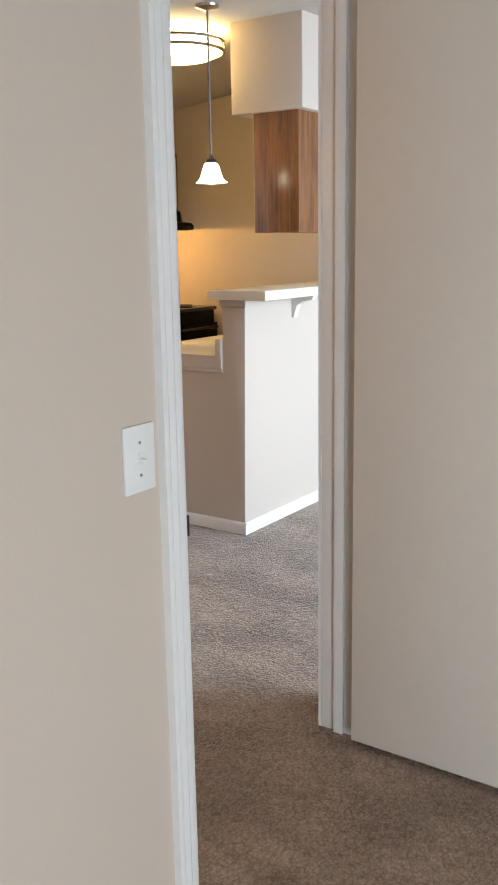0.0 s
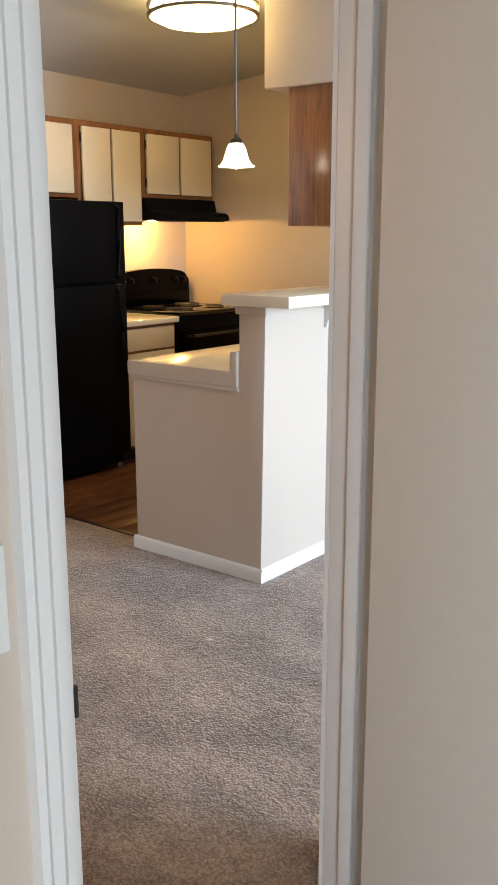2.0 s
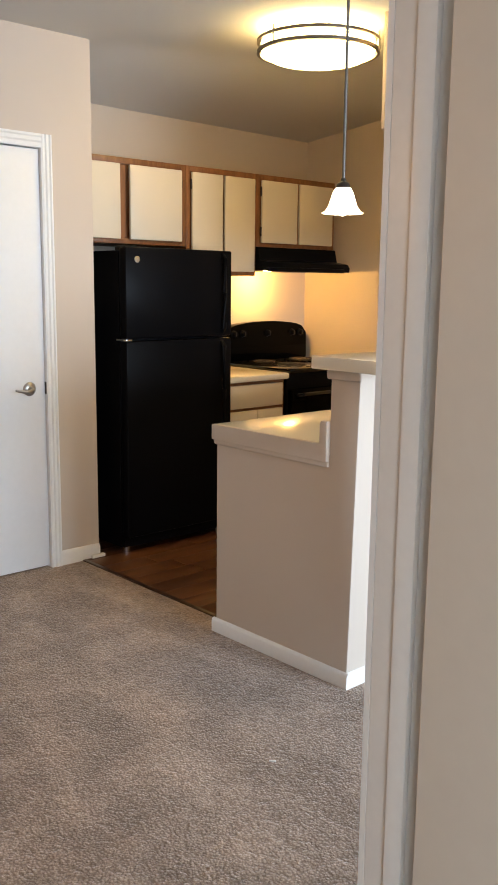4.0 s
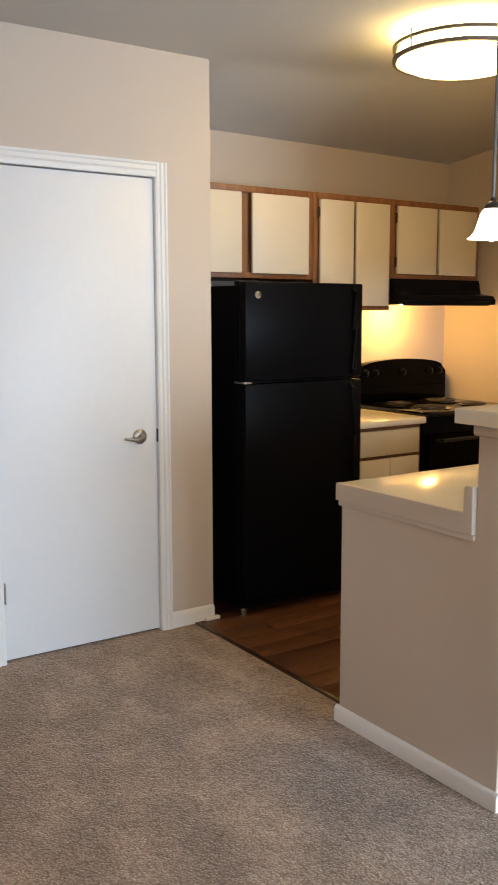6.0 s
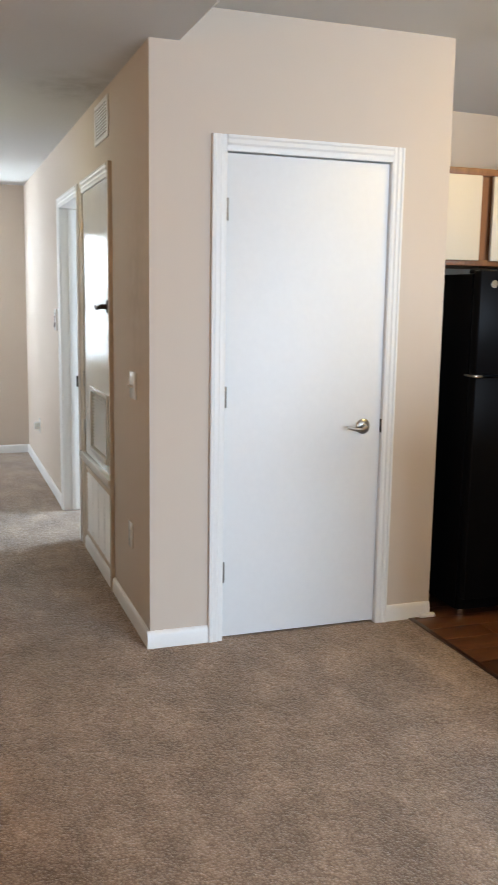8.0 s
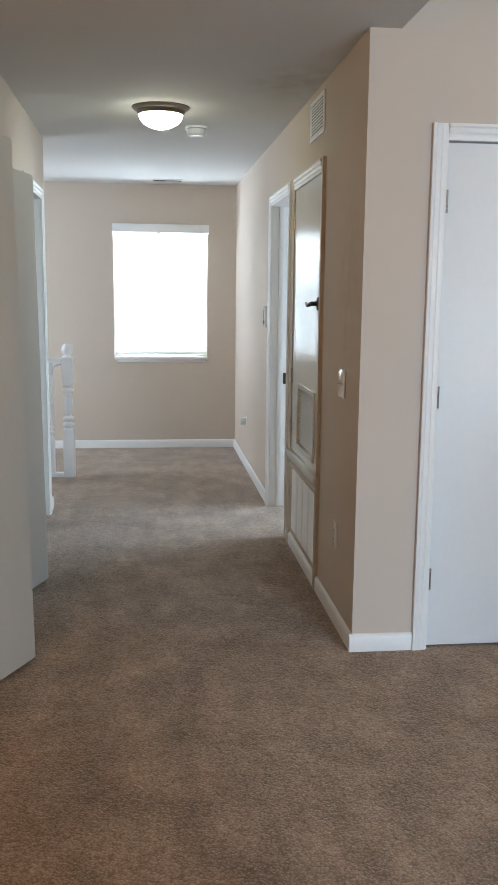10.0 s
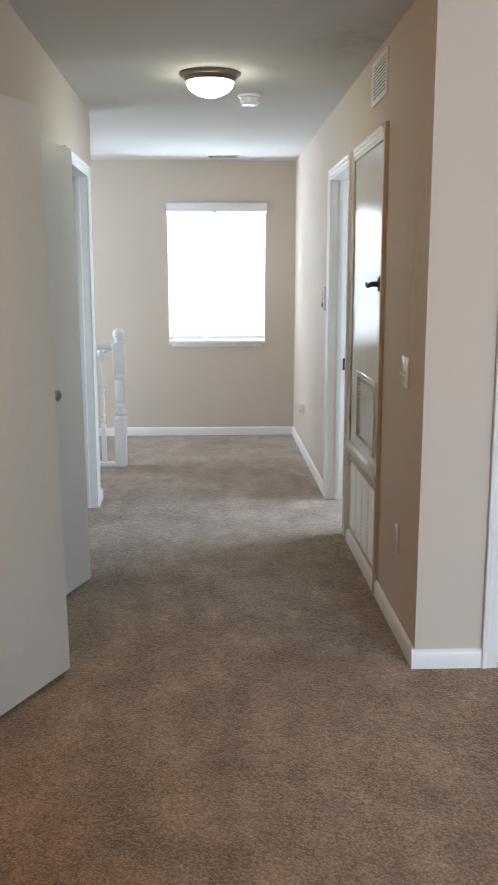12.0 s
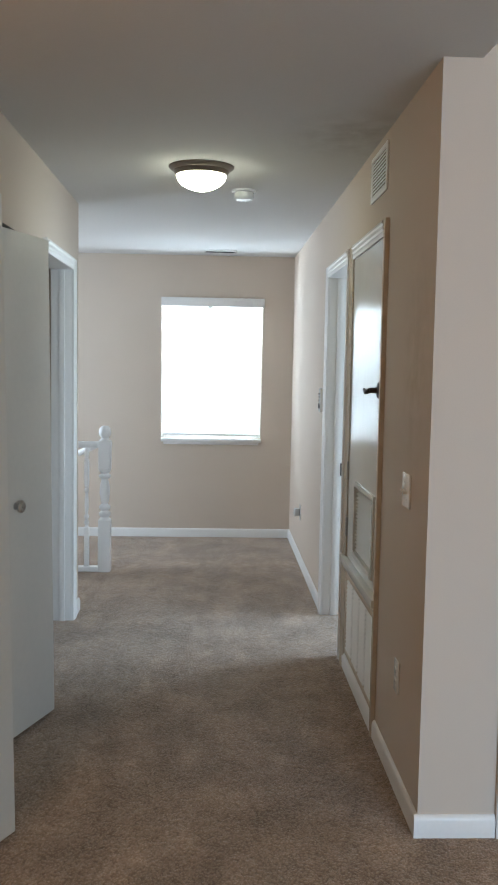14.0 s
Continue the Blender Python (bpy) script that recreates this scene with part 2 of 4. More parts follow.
def lathe(bm, profile, seg=32, m=Matrix()):
    rings = []
    for r, z in profile:
        if r < 1e-6:
            rings.append([bm.verts.new(m @ Vector((0, 0, z)))])
        else:
            rings.append([bm.verts.new(m @ Vector((r * math.cos(2 * math.pi * k / seg), r * math.sin(2 * math.pi * k / seg), z))) for k in range(seg)])
    for a, b in zip(rings, rings[1:]):
        for k in range(seg):
            q = [a[k % len(a)], a[(k + 1) % len(a)], b[(k + 1) % len(b)], b[k % len(b)]]
            q = list(dict.fromkeys(q))
            if len(q) > 2:
                bm.faces.new(q)
    bmesh.ops.recalc_face_normals(bm, faces=bm.faces)
    return bm


def tube(bm, pts, r, seg=10):
    pts = [Vector(p) for p in pts]
    rings = []
    for i, p in enumerate(pts):
        d = (pts[min(i + 1, len(pts) - 1)] - pts[max(i - 1, 0)]).normalized()
        q = d.to_track_quat("Z", "Y")
        rr = r[i] if isinstance(r, (list, tuple)) else r
        rings.append([bm.verts.new(p + q @ Vector((rr * math.cos(2 * math.pi * k / seg), rr * math.sin(2 * math.pi * k / seg), 0))) for k in range(seg)])
    for a, b in zip(rings, rings[1:]):
        for k in range(seg):
            bm.faces.new((a[k], a[(k + 1) % seg], b[(k + 1) % seg], b[k]))
    bm.faces.new(rings[0][::-1]), bm.faces.new(rings[-1])
    bmesh.ops.recalc_face_normals(bm, faces=bm.faces)
    return bm


def prism(bm, outline, axis, a, b):
    """An outline of pairs, swept along one axis from a to b."""
    def at(u, v, w):
        return {"x": (w, u, v), "y": (u, w, v), "z": (u, v, w)}[axis]
    va, vb = [bm.verts.new(at(u, v, a)) for u, v in outline], [bm.verts.new(at(u, v, b)) for u, v in outline]
    n = len(outline)
    bm.faces.new(va), bm.faces.new(vb[::-1])
    for k in range(n):
        bm.faces.new((va[k], vb[k], vb[(k + 1) % n], va[(k + 1) % n]))
    bmesh.ops.recalc_face_normals(bm, faces=bm.faces)
    return bm


def obj(name, bm, material, smooth=True):
    me = bpy.data.meshes.new(name)
    bmesh.ops.recalc_face_normals(bm, faces=bm.faces)
    bm.to_mesh(me)
    bm.free()
    me.materials.append(material)
    if smooth:
        me.shade_smooth()
        me.set_sharp_from_angle(angle=radians(35))
    return new(name, me)


def part(name, bm, material, parent, label=""):
    ob = obj(name, bm, material)
    ob.parent = parent
    ob.matrix_parent_inverse = parent.matrix_world.inverted()
    return tagged(ob, label)


def thing(name, at, label, category, group=""):
    ob = new(name)
    ob.empty_display_size = 0.1
    ob.location = at
    bpy.context.view_layer.update()
    return tagged(ob, label, category, group)


def setting(name, bm, material, label, category="wall"):
    return tagged(obj(name, bm, material), label, category, kind="structure")


# ---- plan: heights and faces ----
HC = 2.44          # hall ceiling
LC = 2.575         # living ceiling
TOP = 2.72
KX, KY = -0.60, 3.47   # kitchen walls
LW = -1.49        # hall wall with the folding doors
FW = -5.033        # window wall
BX0, BX1 = 3.125, 3.27  # bedroom wall

# floors
setting("floor", boxes((-5.3, 7, -4.8, 1.24, -0.12, 0), (1.19, 7, 1.24, 3.7, -0.12, 0), (-5.3, KX - 0.12, 1.24, 3.7, -0.12, 0)), CARPET, "worn taupe cut-pile carpet", "floor")

# walls
setting("wall_closet", boxes((-0.12, 0, 0.12, 0.297, 0, TOP), (-0.12, 0, 1.075, 1.337, 0, TOP), (-0.12, 0, 0.297, 1.075, 2.06, TOP),
        (KX, -0.12, 1.217, 1.337, 0, TOP)), WALL, "beige painted plaster wall round the closet")
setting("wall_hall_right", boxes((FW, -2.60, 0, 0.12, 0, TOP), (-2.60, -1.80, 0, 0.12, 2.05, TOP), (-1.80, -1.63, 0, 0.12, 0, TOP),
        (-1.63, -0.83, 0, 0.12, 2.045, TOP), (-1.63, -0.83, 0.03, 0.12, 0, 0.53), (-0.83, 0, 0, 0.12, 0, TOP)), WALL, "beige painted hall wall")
setting("wall_window", boxes((FW - 0.14, FW, -3.72, -1.135, 0, TOP), (FW - 0.14, FW, -0.268, 3.0, 0, TOP), (FW - 0.14, FW, -1.135, -0.268, 0, 0.87),
        (FW - 0.14, FW, -1.135, -0.268, 2.03, TOP)), WALL, "beige painted wall with a window at the end of the hall")
CL0, CL1, D30, D31 = -1.49, 0.435, -2.43, -1.62
setting("wall_hall_left", boxes((-2.66, D30, LW - 0.12, LW, 0, TOP), (D30, D31, LW - 0.12, LW, 2.05, TOP), (D31, CL0, LW - 0.12, LW, 0, TOP),
        (CL0, CL1, LW - 0.12, LW, 2.035, TOP), (CL1, 0.54, LW - 0.12, LW, 0, TOP)), WALL, "beige painted hall wall with a closet and a doorway")
setting("wall_dining", boxes((0.42, 0.54, -4.6, LW - 0.12, 0, TOP)), WALL, "beige painted wall beside the hall")
setting("wall_bedroom", boxes((BX0, BX1, -4.6, -1.02, 0, TOP), (BX0, BX1, -0.19, 0, 0, TOP), (BX0, BX1, -1.02, -0.19, 2.06, TOP)), WALL, "beige painted wall with the bedroom doorway")
setting("wall_bedroom_north", boxes((BX1, 6.6, -0.12, 0, 0, TOP)), WALL, "beige painted bedroom wall")
setting("wall_south", boxes((-5.2, 6.7, -4.72, -4.6, 0, TOP)), WALL, "plain painted wall")
setting("wall_east", boxes((6.6, 6.72, -4.6, -3.97, 0, TOP), (6.6, 6.72, -3.97, -2.33, 0, 0.08), (6.6, 6.72, -3.97, -2.33, 1.52, TOP), (6.6, 6.72, -2.33, 0.7, 0, TOP),
        (6.6, 6.72, 0.7, 3.1, 0, 0.2), (6.6, 6.72, 0.7, 3.1, 2.2, TOP), (6.6, 6.72, 3.1, 3.6, 0, TOP)), WALL, "painted wall with windows")
setting("wall_kitchen_north", boxes((KX - 0.12, 6.7, KY, KY + 0.12, 0, TOP)), WALL, "beige painted kitchen wall")
setting("wall_kitchen_west", boxes((KX - 0.12, KX, 1.217, KY, 0, TOP)), WALL, "beige painted kitchen wall")
setting("wall_closet_back", boxes((-2.54, 0.42, -2.35, -2.25, 0, TOP), (-1.55, -1.45, -2.25, LW - 0.12, 0, TOP)), WALL, "painted closet wall")
setting("wall_stair", boxes((-2.66, -2.54, -4.6, LW - 0.12, 0, TOP), (FW, -4.75, -3.72, -3.6, 0, TOP), (-3.45, -2.66, -3.72, -3.6, 0, TOP), (-4.75, -3.45, -3.72, -3.6, 0, 0.6), (-4.75, -3.45, -3.72, -3.6, 2.1, TOP)), WALL, "beige painted wall by the stairs")
# unseen walls, made off-white so their bounce leaves the doorway jamb neutral
setting("wall_side_room", boxes((FW, -3.65, 2.9, 3.02, 0, TOP), (-3.65, -1.85, 2.9, 3.02, 0, 0.8), (-3.65, -1.85, 2.9, 3.02, 2.1, TOP), (-1.85, -0.72, 2.9, 3.02, 0, TOP),
        (-1.74, -1.66, 0.12, 2.9, 0, TOP), (-0.84, -0.76, 0.12, 1.2, 0, TOP), (-1.66, -0.84, 1.1, 1.2, 0, TOP)), CEIL, "unseen side room wall, off-white for neutral bounced light")

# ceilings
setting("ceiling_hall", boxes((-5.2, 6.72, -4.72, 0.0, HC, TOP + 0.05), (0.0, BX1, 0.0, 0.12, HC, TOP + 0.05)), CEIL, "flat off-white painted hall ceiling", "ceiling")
setting("ceiling_side_room", boxes((-5.2, -0.12, 0.0, 3.1, HC + 0.2, TOP + 0.05)), CEIL, "off-white painted ceiling", "ceiling")
bm = bmesh.new()
prism(bm, [(0.12, HC), (0.255, LC), (0.255, TOP + 0.05), (0.12, TOP + 0.05)], "x", -0.118, BX1)
setting("ceiling_bevel", bm, CEIL, "sloped ceiling edge between hall and living room", "ceiling")


def kitchen_ceiling(x, y):
    slope = 0.25 - 0.065 * max(0, y - 1.34)
    return min(LC, 2.42 - 0.012 * max(0, y - 1.34) + (x - KX) * slope)


bm = bmesh.new()
nx, ny = 60, 24
xs = [KX - 0.1 + (6.8 - KX) * (k / nx) ** 1.6 for k in range(nx + 1)]
ys = [0.255 + 3.3 * k / ny for k in range(ny + 1)]
low = [[bm.verts.new((x, y, kitchen_ceiling(x, y) if y > 1.3 else (LC if x > -0.11 else 2.6))) for y in ys] for x in xs]
for i in range(nx):
    for j in range(ny):
        bm.faces.new((low[i][j], low[i][j + 1], low[i + 1][j + 1], low[i + 1][j]))
# unseen slab above the ceiling, added to stop light leaking in
box(bm, KX - 0.2, 6.72, 0.255, 3.6, TOP - 0.05, TOP + 0.05)
setting("ceiling_kitchen", bm, CEIL, "gently sloping off-white kitchen ceiling", "ceiling")

# baseboards: profile 75 mm high with a rounded top
BB = [(0, 0), (0.013, 0), (0.013, 0.058), (0.009, 0.068), (0.004, 0.074), (0, 0.075)]


def baseboard(axis, face, out, a, b, tall=1.0):
    bm = bmesh.new()
    return prism(bm, [(face + out * u, v * tall) for u, v in BB], axis, a, b)


for ax, f, o, a, b, lab in (("y", 0, 1, -0.013, 0.252, "wall"), ("y", 0, 1, 1.1075, 1.337, "wall"), ("x", 0, -1, -0.77, 0.0, "wall"), ("x", 0, -1, FW, -2.66, "wall"), ("x", -0.0, -1, -1.745, -0.77, "wall"),
                            ("y", FW, 1, -3.6, 0.0, "wall"), ("x", LW, 1, 0.437, 0.553, "wall"), ("y", 0.54, 1, -4.6, LW, "wall"), ("x", LW, 1, -2.66, -2.50, "wall"), ("y", BX0, -1, -4.6, -1.09, "wall"), ("y", BX1, 1, -4.6, -1.09, "wall")):
    setting("baseboard", baseboard("x" if ax == "x" else "y", f, o, a, b), TRIM, "white painted wooden baseboard", "baseboard")


def casing_v(face_axis, face, out, inner, side, z1, w=0.062):
    """Upright moulded casing on a wall face; side: the way from the opening outwards."""
    prof = [(w * u, d) for u, d in ((0, 0), (0, 0.010), (0.16, 0.014), (0.35, 0.012), (0.48, 0.017), (0.72, 0.015), (0.84, 0.020), (1, 0.018), (1, 0))]
    bm = bmesh.new()
    pts = [(inner + side * u, face + out * d) for u, d in prof]
    pts = [(d, u) for u, d in pts] if face_axis == "x" else pts
    return prism(bm, pts, "z", 0, z1)


def casing_h(face_axis, face, out, a, b, z0, w=0.062):
    prof = [(0, 0), (0, 0.010), (0.010, 0.014), (0.022, 0.012), (0.030, 0.017), (0.045, 0.015), (0.052, 0.020), (w, 0.018), (w, 0)]
    bm = bmesh.new()
    return prism(bm, [(face + out * d, z0 + u) for u, d in prof], "y" if face_axis == "x" else "x", a, b)


def door_frame(name, axis, face, back, out, a, b, z1, label, wide=0.062, both=False, slim=0.0):
    """Casing and lining of an opening from a to b in a wall whose near face is `face`."""
    fr = thing(name, (face, a, 0) if axis == "x" else (a, face, 0), label, "door frame")
    fr["kind"] = "structure"
    for n, (f, o) in enumerate(((face, out), (back, -out)) if both else ((face, out),)):
        part("casing", casing_v(axis, f, o, a, -1, z1 + wide, wide), TRIM, fr)
        part("casing", casing_v(axis, f, o, b, 1, z1 + wide, wide - slim), TRIM, fr)
        part("head_casing", casing_h(axis, f, o, a, b, z1, wide), TRIM, fr)
    lo, hi = min(face, back), max(face, back)
    t, e = 0.019, 0.001
    rows = (((lo + e, hi - e, a - t, a), (lo + e, hi - e, b, b + t), (lo + e, hi - e, a, b)) if axis == "x" else
            ((a - t, a, lo + e, hi - e), (b, b + t, lo + e, hi - e), (a, b, lo + e, hi - e)))
    part("jamb", boxes((*rows[0], 0, z1), bev=0.001), TRIM, fr)
    part("jamb", boxes((*rows[1], 0, z1), bev=0.001), TRIM, fr)
    part("head_jamb", boxes((*rows[2], z1, z1 + t)), TRIM, fr)
    return fr


# closet door
door_frame("door_frame", "x", 0, -0.12, 1, 0.316, 1.053, 2.045, "white moulded door casing", slim=0.008)
d = thing("door", (0, 0.322, 0), "closed flat white closet door with nickel lever", "door")
d["kind"] = "structure"
leaf = part("leaf", boxes((-0.047, -0.010, 0.322, 1.050, 0.010, 2.040), bev=0.002), WHITE, d)
part("door_stop", boxes((-0.060, -0.048, 0.300, 1.07, 0.0, 2.06)), TRIM, d)


def hinge(parent, x, y, z, axis="x"):
    bm = bmesh.new()
    for k in range(5):
        lathe(bm, [(0, 0), (0.008, 0), (0.008, 0.016), (0, 0.016)], 10, Matrix.Translation((x, y, z - 0.045 + k * 0.018)))
    part("hinge", bm, NICKEL, parent, "nickel hinge")


def lever(parent, m, material=NICKEL, reach=0.095):
    """Lever handle: local z out of the door, local x along the lever."""
    bm = bmesh.new()
    lathe(bm, [(0, 0), (0.033, 0), (0.034, 0.004), (0.028, 0.010), (0.014, 0.013), (0.0115, 0.020), (0.0115, 0.040), (0, 0.042)], 28, m)
    part("rose", bm, material, parent, "round metal rose")
    bm = bmesh.new()
    tube(bm, [m @ Vector(p) for p in ((0, 0, 0.038), (0.012, -0.006, 0.046), (0.035, -0.010, 0.05), (0.065, -0.004, 0.05), (reach, 0.002, 0.047))], [0.011, 0.010, 0.0085, 0.008, 0.006], 10)
    part("lever", bm, material, parent)


hinge(d, 0.003, 0.318, 1.82), hinge(d, 0.003, 0.318, 1.06), hinge(d, 0.003, 0.318, 0.305)
# lever's x runs back to the hinge side, its z out of the wall
lever(d, Matrix(((0, 0, 1, -0.010), (-1, 0, 0, 0.965), (0, 1, 0, 0.915), (0, 0, 0, 1))))
part("latch_plate", boxes((-0.035, 0.001, 1.0503, 1.0575, 0.885, 0.945), bev=0.001), BRONZE, d, "dark metal latch plate")

# bedroom doorway and open door
door_frame("door_frame", "x", BX1, BX0, 1, -1.0, -0.212, 2.045, "white moulded bedroom door casing", 0.066, True)
d = thing("door", (BX1, -0.25, 0), "flat white bedroom door standing wide open", "door")
d["kind"] = "structure"
part("leaf", boxes((BX1 - 0.02, BX1 + 0.74, -0.262, -0.226, 0.02, 2.035), bev=0.002), CREAMP, d)
hinge(d, BX1 - 0.002, -0.215, 1.82), hinge(d, BX1 - 0.002, -0.215, 0.28)
lever(d, Matrix(((-1, 0, 0, BX1 + 0.68), (0, 0, -1, -0.262), (0, 1, 0, 0.93), (0, 0, 0, 1))))
part("door_stop", boxes((BX0 + 0.045, BX0 + 0.075, -1.0, -0.989, 0, 2.045), (BX0 + 0.045, BX0 + 0.075, -0.223, -0.212, 0, 2.045), bev=0.001), TRIM, d)
part("strike_plate", boxes((BX1 - 0.05, BX1 + 0.006, -1.0005, -0.9985, 0.82, 0.895), (BX1 + 0.006, BX1 + 0.012, -1.0005, -0.9945, 0.838, 0.880), bev=0.001), BRONZE, d, "dark metal strike plate with a lip")

# hall: doorway to the side room
door_frame("door_frame", "y", 0, 0.12, -1, -2.58, -1.815, 2.03, "white moulded doorway casing")
# hall left: doorway
door_frame("door_frame", "y", LW, LW - 0.12, 1, -2.42, -1.63, 2.03, "white moulded doorway casing")

setting("trim", boxes((-2.58, -2.568, 0.045, 0.082, 0, 2.03), bev=0.001), TRIM, "white door stop strip in the doorway", "trim")
setting("trim", boxes((-2.5795, -2.574, 0.088, 0.112, 0.855, 0.93), bev=0.001), BRONZE, "dark metal strike plate on the door jamb", "trim")
setting("trim", boxes((-2.42, -2.408, LW - 0.075, LW - 0.04, 0, 2.03), bev=0.001), TRIM, "white door stop strip in the doorway", "trim")

# air-handler closet: door with grille above a panel with a return grille
ac = thing("closet_door", (-1.2, 0, 0.55), "painted utility closet door with a louvred panel", "door")
ac["kind"] = "structure"
# uprights carry their shade in the colour; the head casing stays white
part("casing", casing_v("y", 0, -1, -1.625, -1, 2.09), CASESHADE, ac)
part("casing", casing_v("y", 0, -1, -0.835, 1, 2.09), CASESHADE, ac)
part("head_casing", casing_h("y", 0, -1, -1.625, -0.835, 2.028), TRIM, ac, "white head casing")
part("leaf", boxes((-1.62, -1.42, -0.004, 0.03, 0.575, 2.025), (-0.90, -0.84, -0.004, 0.03, 0.575, 2.025), (-1.42, -0.90, -0.004, 0.03, 0.975, 2.025), (-1.42, -0.90, -0.004, 0.03, 0.575, 0.62)), GLOSSW, ac)
gf = part("grille_frame", boxes((-1.42, -1.395, -0.012, 0.02, 0.62, 0.975), (-0.925, -0.90, -0.012, 0.02, 0.62, 0.975), (-1.395, -0.925, -0.012, 0.02, 0.95, 0.975), (-1.395, -0.925, -0.016, 0.02, 0.62, 0.645), bev=0.002), GLOSSW, ac)
# near-black sheet stands in for the shaded space behind the louvres
part("grille_backing", boxes((-1.395, -0.925, 0.022, 0.028, 0.645, 0.95)), DARK, ac)
for k in range(17):
    bm = bmesh.new()
    z = 0.652 + k * 0.0175
    prism(bm, [(-0.002, z), (0.012, z + 0.007), (0.014, z + 0.005), (0.0, z - 0.002)], "x", -1.395, -0.925)
    part("slat", bm, TRIM, gf)
part("sill", boxes((-1.69, -0.775, -0.030, 0.03, 0.535, 0.570), (-1.675, -0.79, -0.020, 0.0, 0.515, 0.535), bev=0.003), GLOSSW, ac)
hinge(ac, -1.622, -0.008, 1.83), hinge(ac, -1.622, -0.008, 1.0), hinge(ac, -1.622, -0.008, 0.72)
lever(ac, Matrix(((-1, 0, 0, -0.868), (0, 0, -1, -0.004), (0, 1, 0, 1.415), (0, 0, 0, 1))), BRONZE)
rg = thing("return_grille", (-1.15, 0, 0.1), "white louvred return-air grille low on the wall", "grille")
part("frame", boxes((-1.60, -1.565, -0.010, 0.03, 0.09, 0.50), (-0.84, -0.82, -0.010, 0.03, 0.09, 0.50), (-1.565, -0.84, -0.010, 0.03, 0.475, 0.50), (-1.565, -0.84, -0.010, 0.03, 0.09, 0.115), bev=0.003), WALL, rg)
# near-black sheet in place of the shaded duct behind the slats
part("backing", boxes((-1.565, -0.84, 0.018, 0.028, 0.115, 0.475)), DARK, rg)
cols = [(-1.565 + k * 0.18125 + (0.014 if k else 0), -1.38375 + k * 0.18125 - (0.014 if k < 3 else 0)) for k in range(4)]
for k in range(3):
    x = cols[k][1]
    part("mullion", boxes(*[(x, x + 0.028, -0.004, 0.006, 0.120 + r * 0.0208, 0.1325 + r * 0.0208) for r in range(17)]), TRIM, rg)
for k in range(17):
    bm = bmesh.new()
    z = 0.120 + k * 0.0208
    for a, b in cols:
        prism(bm, [(-0.0095, z), (0.000, z + 0.016), (0.002, z + 0.015), (-0.0075, z - 0.002)], "x", a, b)
    part("slat", bm, TRIM, rg)
vt = thing("wall_vent", (-1.0, 0, 2.33), "white louvred supply vent high on the hall wall", "vent")
part("frame", boxes((-1.19, -1.165, -0.008, 0.0, 2.21, 2.40), (-0.855, -0.83, -0.008, 0.0, 2.21, 2.40), (-1.165, -0.855, -0.008, 0.0, 2.38, 2.40), (-1.165, -0.855, -0.008, 0.0, 2.21, 2.23), bev=0.002), TRIM, vt)
# grey sheet just off the wall, toned as the vent's shaded depth
part("backing", boxes((-1.165, -0.855, -0.0025, -0.0005, 2.23, 2.38)), VENTSHADE, vt)
for k in range(10):
    bm = bmesh.new()
    z = 2.232 + k * 0.0148
    prism(bm, [(-0.008, z), (-0.003, z + 0.010), (-0.002, z + 0.008), (-0.006, z - 0.002)], "x", -1.165, -0.855)
    part("slat", bm, TRIM, vt)

# switches, outlets, thermostat
def plate(name, m, label, category, toggles=1, sockets=0, w=0.072, h=0.118):
    t = thing(name, m.translation, label, category)
    bm = box(bmesh.new(), -w / 2, w / 2, -h / 2, h / 2, 0, 0.0061, 0.0025)
    bm.transform(m)
    part("plate", bm, PLASTIC, t)
    for k in range(toggles):
        x = (k - (toggles - 1) / 2) * 0.04
        bm = box(bmesh.new(), x - 0.005, x + 0.005, -0.011, 0.011, 0.0062, 0.008)
        box(bm, x - 0.004, x + 0.004, -0.010, 0.001, 0.007, 0.021, 0.0015)
        bm.transform(m)
        part("toggle", bm, PLASTIC, t)
        for s in (-1, 1):
            bm = lathe(bmesh.new(), [(0, 0), (0.003, 0), (0.003, 0.001), (0, 0.0014)], 8, m @ Matrix.Translation((x, s * 0.03, 0.006)))
            part("screw", bm, NICKEL, t)
    for k in range(sockets):
        y = (k - (sockets - 1) / 2) * 0.039
        bm = box(bmesh.new(), -0.017, 0.017, y - 0.014, y + 0.014, 0.0062, 0.008, 0.001)
        bm.transform(m)
        so = part("socket", bm, PLASTIC, t)
        bm = boxes((-0.008, -0.0055, y - 0.006, y + 0.004, 0.0081, 0.0085), (0.0055, 0.008, y - 0.006, y + 0.004, 0.0081, 0.0085))
        bm.transform(m)
        part("slot", bm, DARK, so)
    return t


def on_x(x, y, z):
    return Matrix(((0, 0, 1, x), (1, 0, 0, y), (0, 1, 0, z), (0, 0, 0, 1)))


def on_y(x, y, z):
    return Matrix(((1, 0, 0, x), (0, 0, -1, y), (0, 1, 0, z), (0, 0, 0, 1)))


plate("light_switch", on_x(BX1, -1.122, 1.018), "white toggle light switch plate beside the bedroom door", "light switch", w=0.082, h=0.124)
plate("light_switch", on_y(-0.305, 0, 1.085), "white double toggle switch plate on the hall wall", "light switch", 2, w=0.118)
plate("wall_outlet", on_y(-0.37, 0, 0.40), "white double wall outlet near the baseboard", "outlet", 0, 2)
o = plate("wall_outlet", on_y(-4.05, 0, 0.39), "white wall outlet with a plug-in night light", "outlet", 0, 2)
part("night_light", boxes((-4.075, -4.025, -0.05, -0.0086, 0.36, 0.42), bev=0.01), PLASTIC, o, "plugged-in white night light")
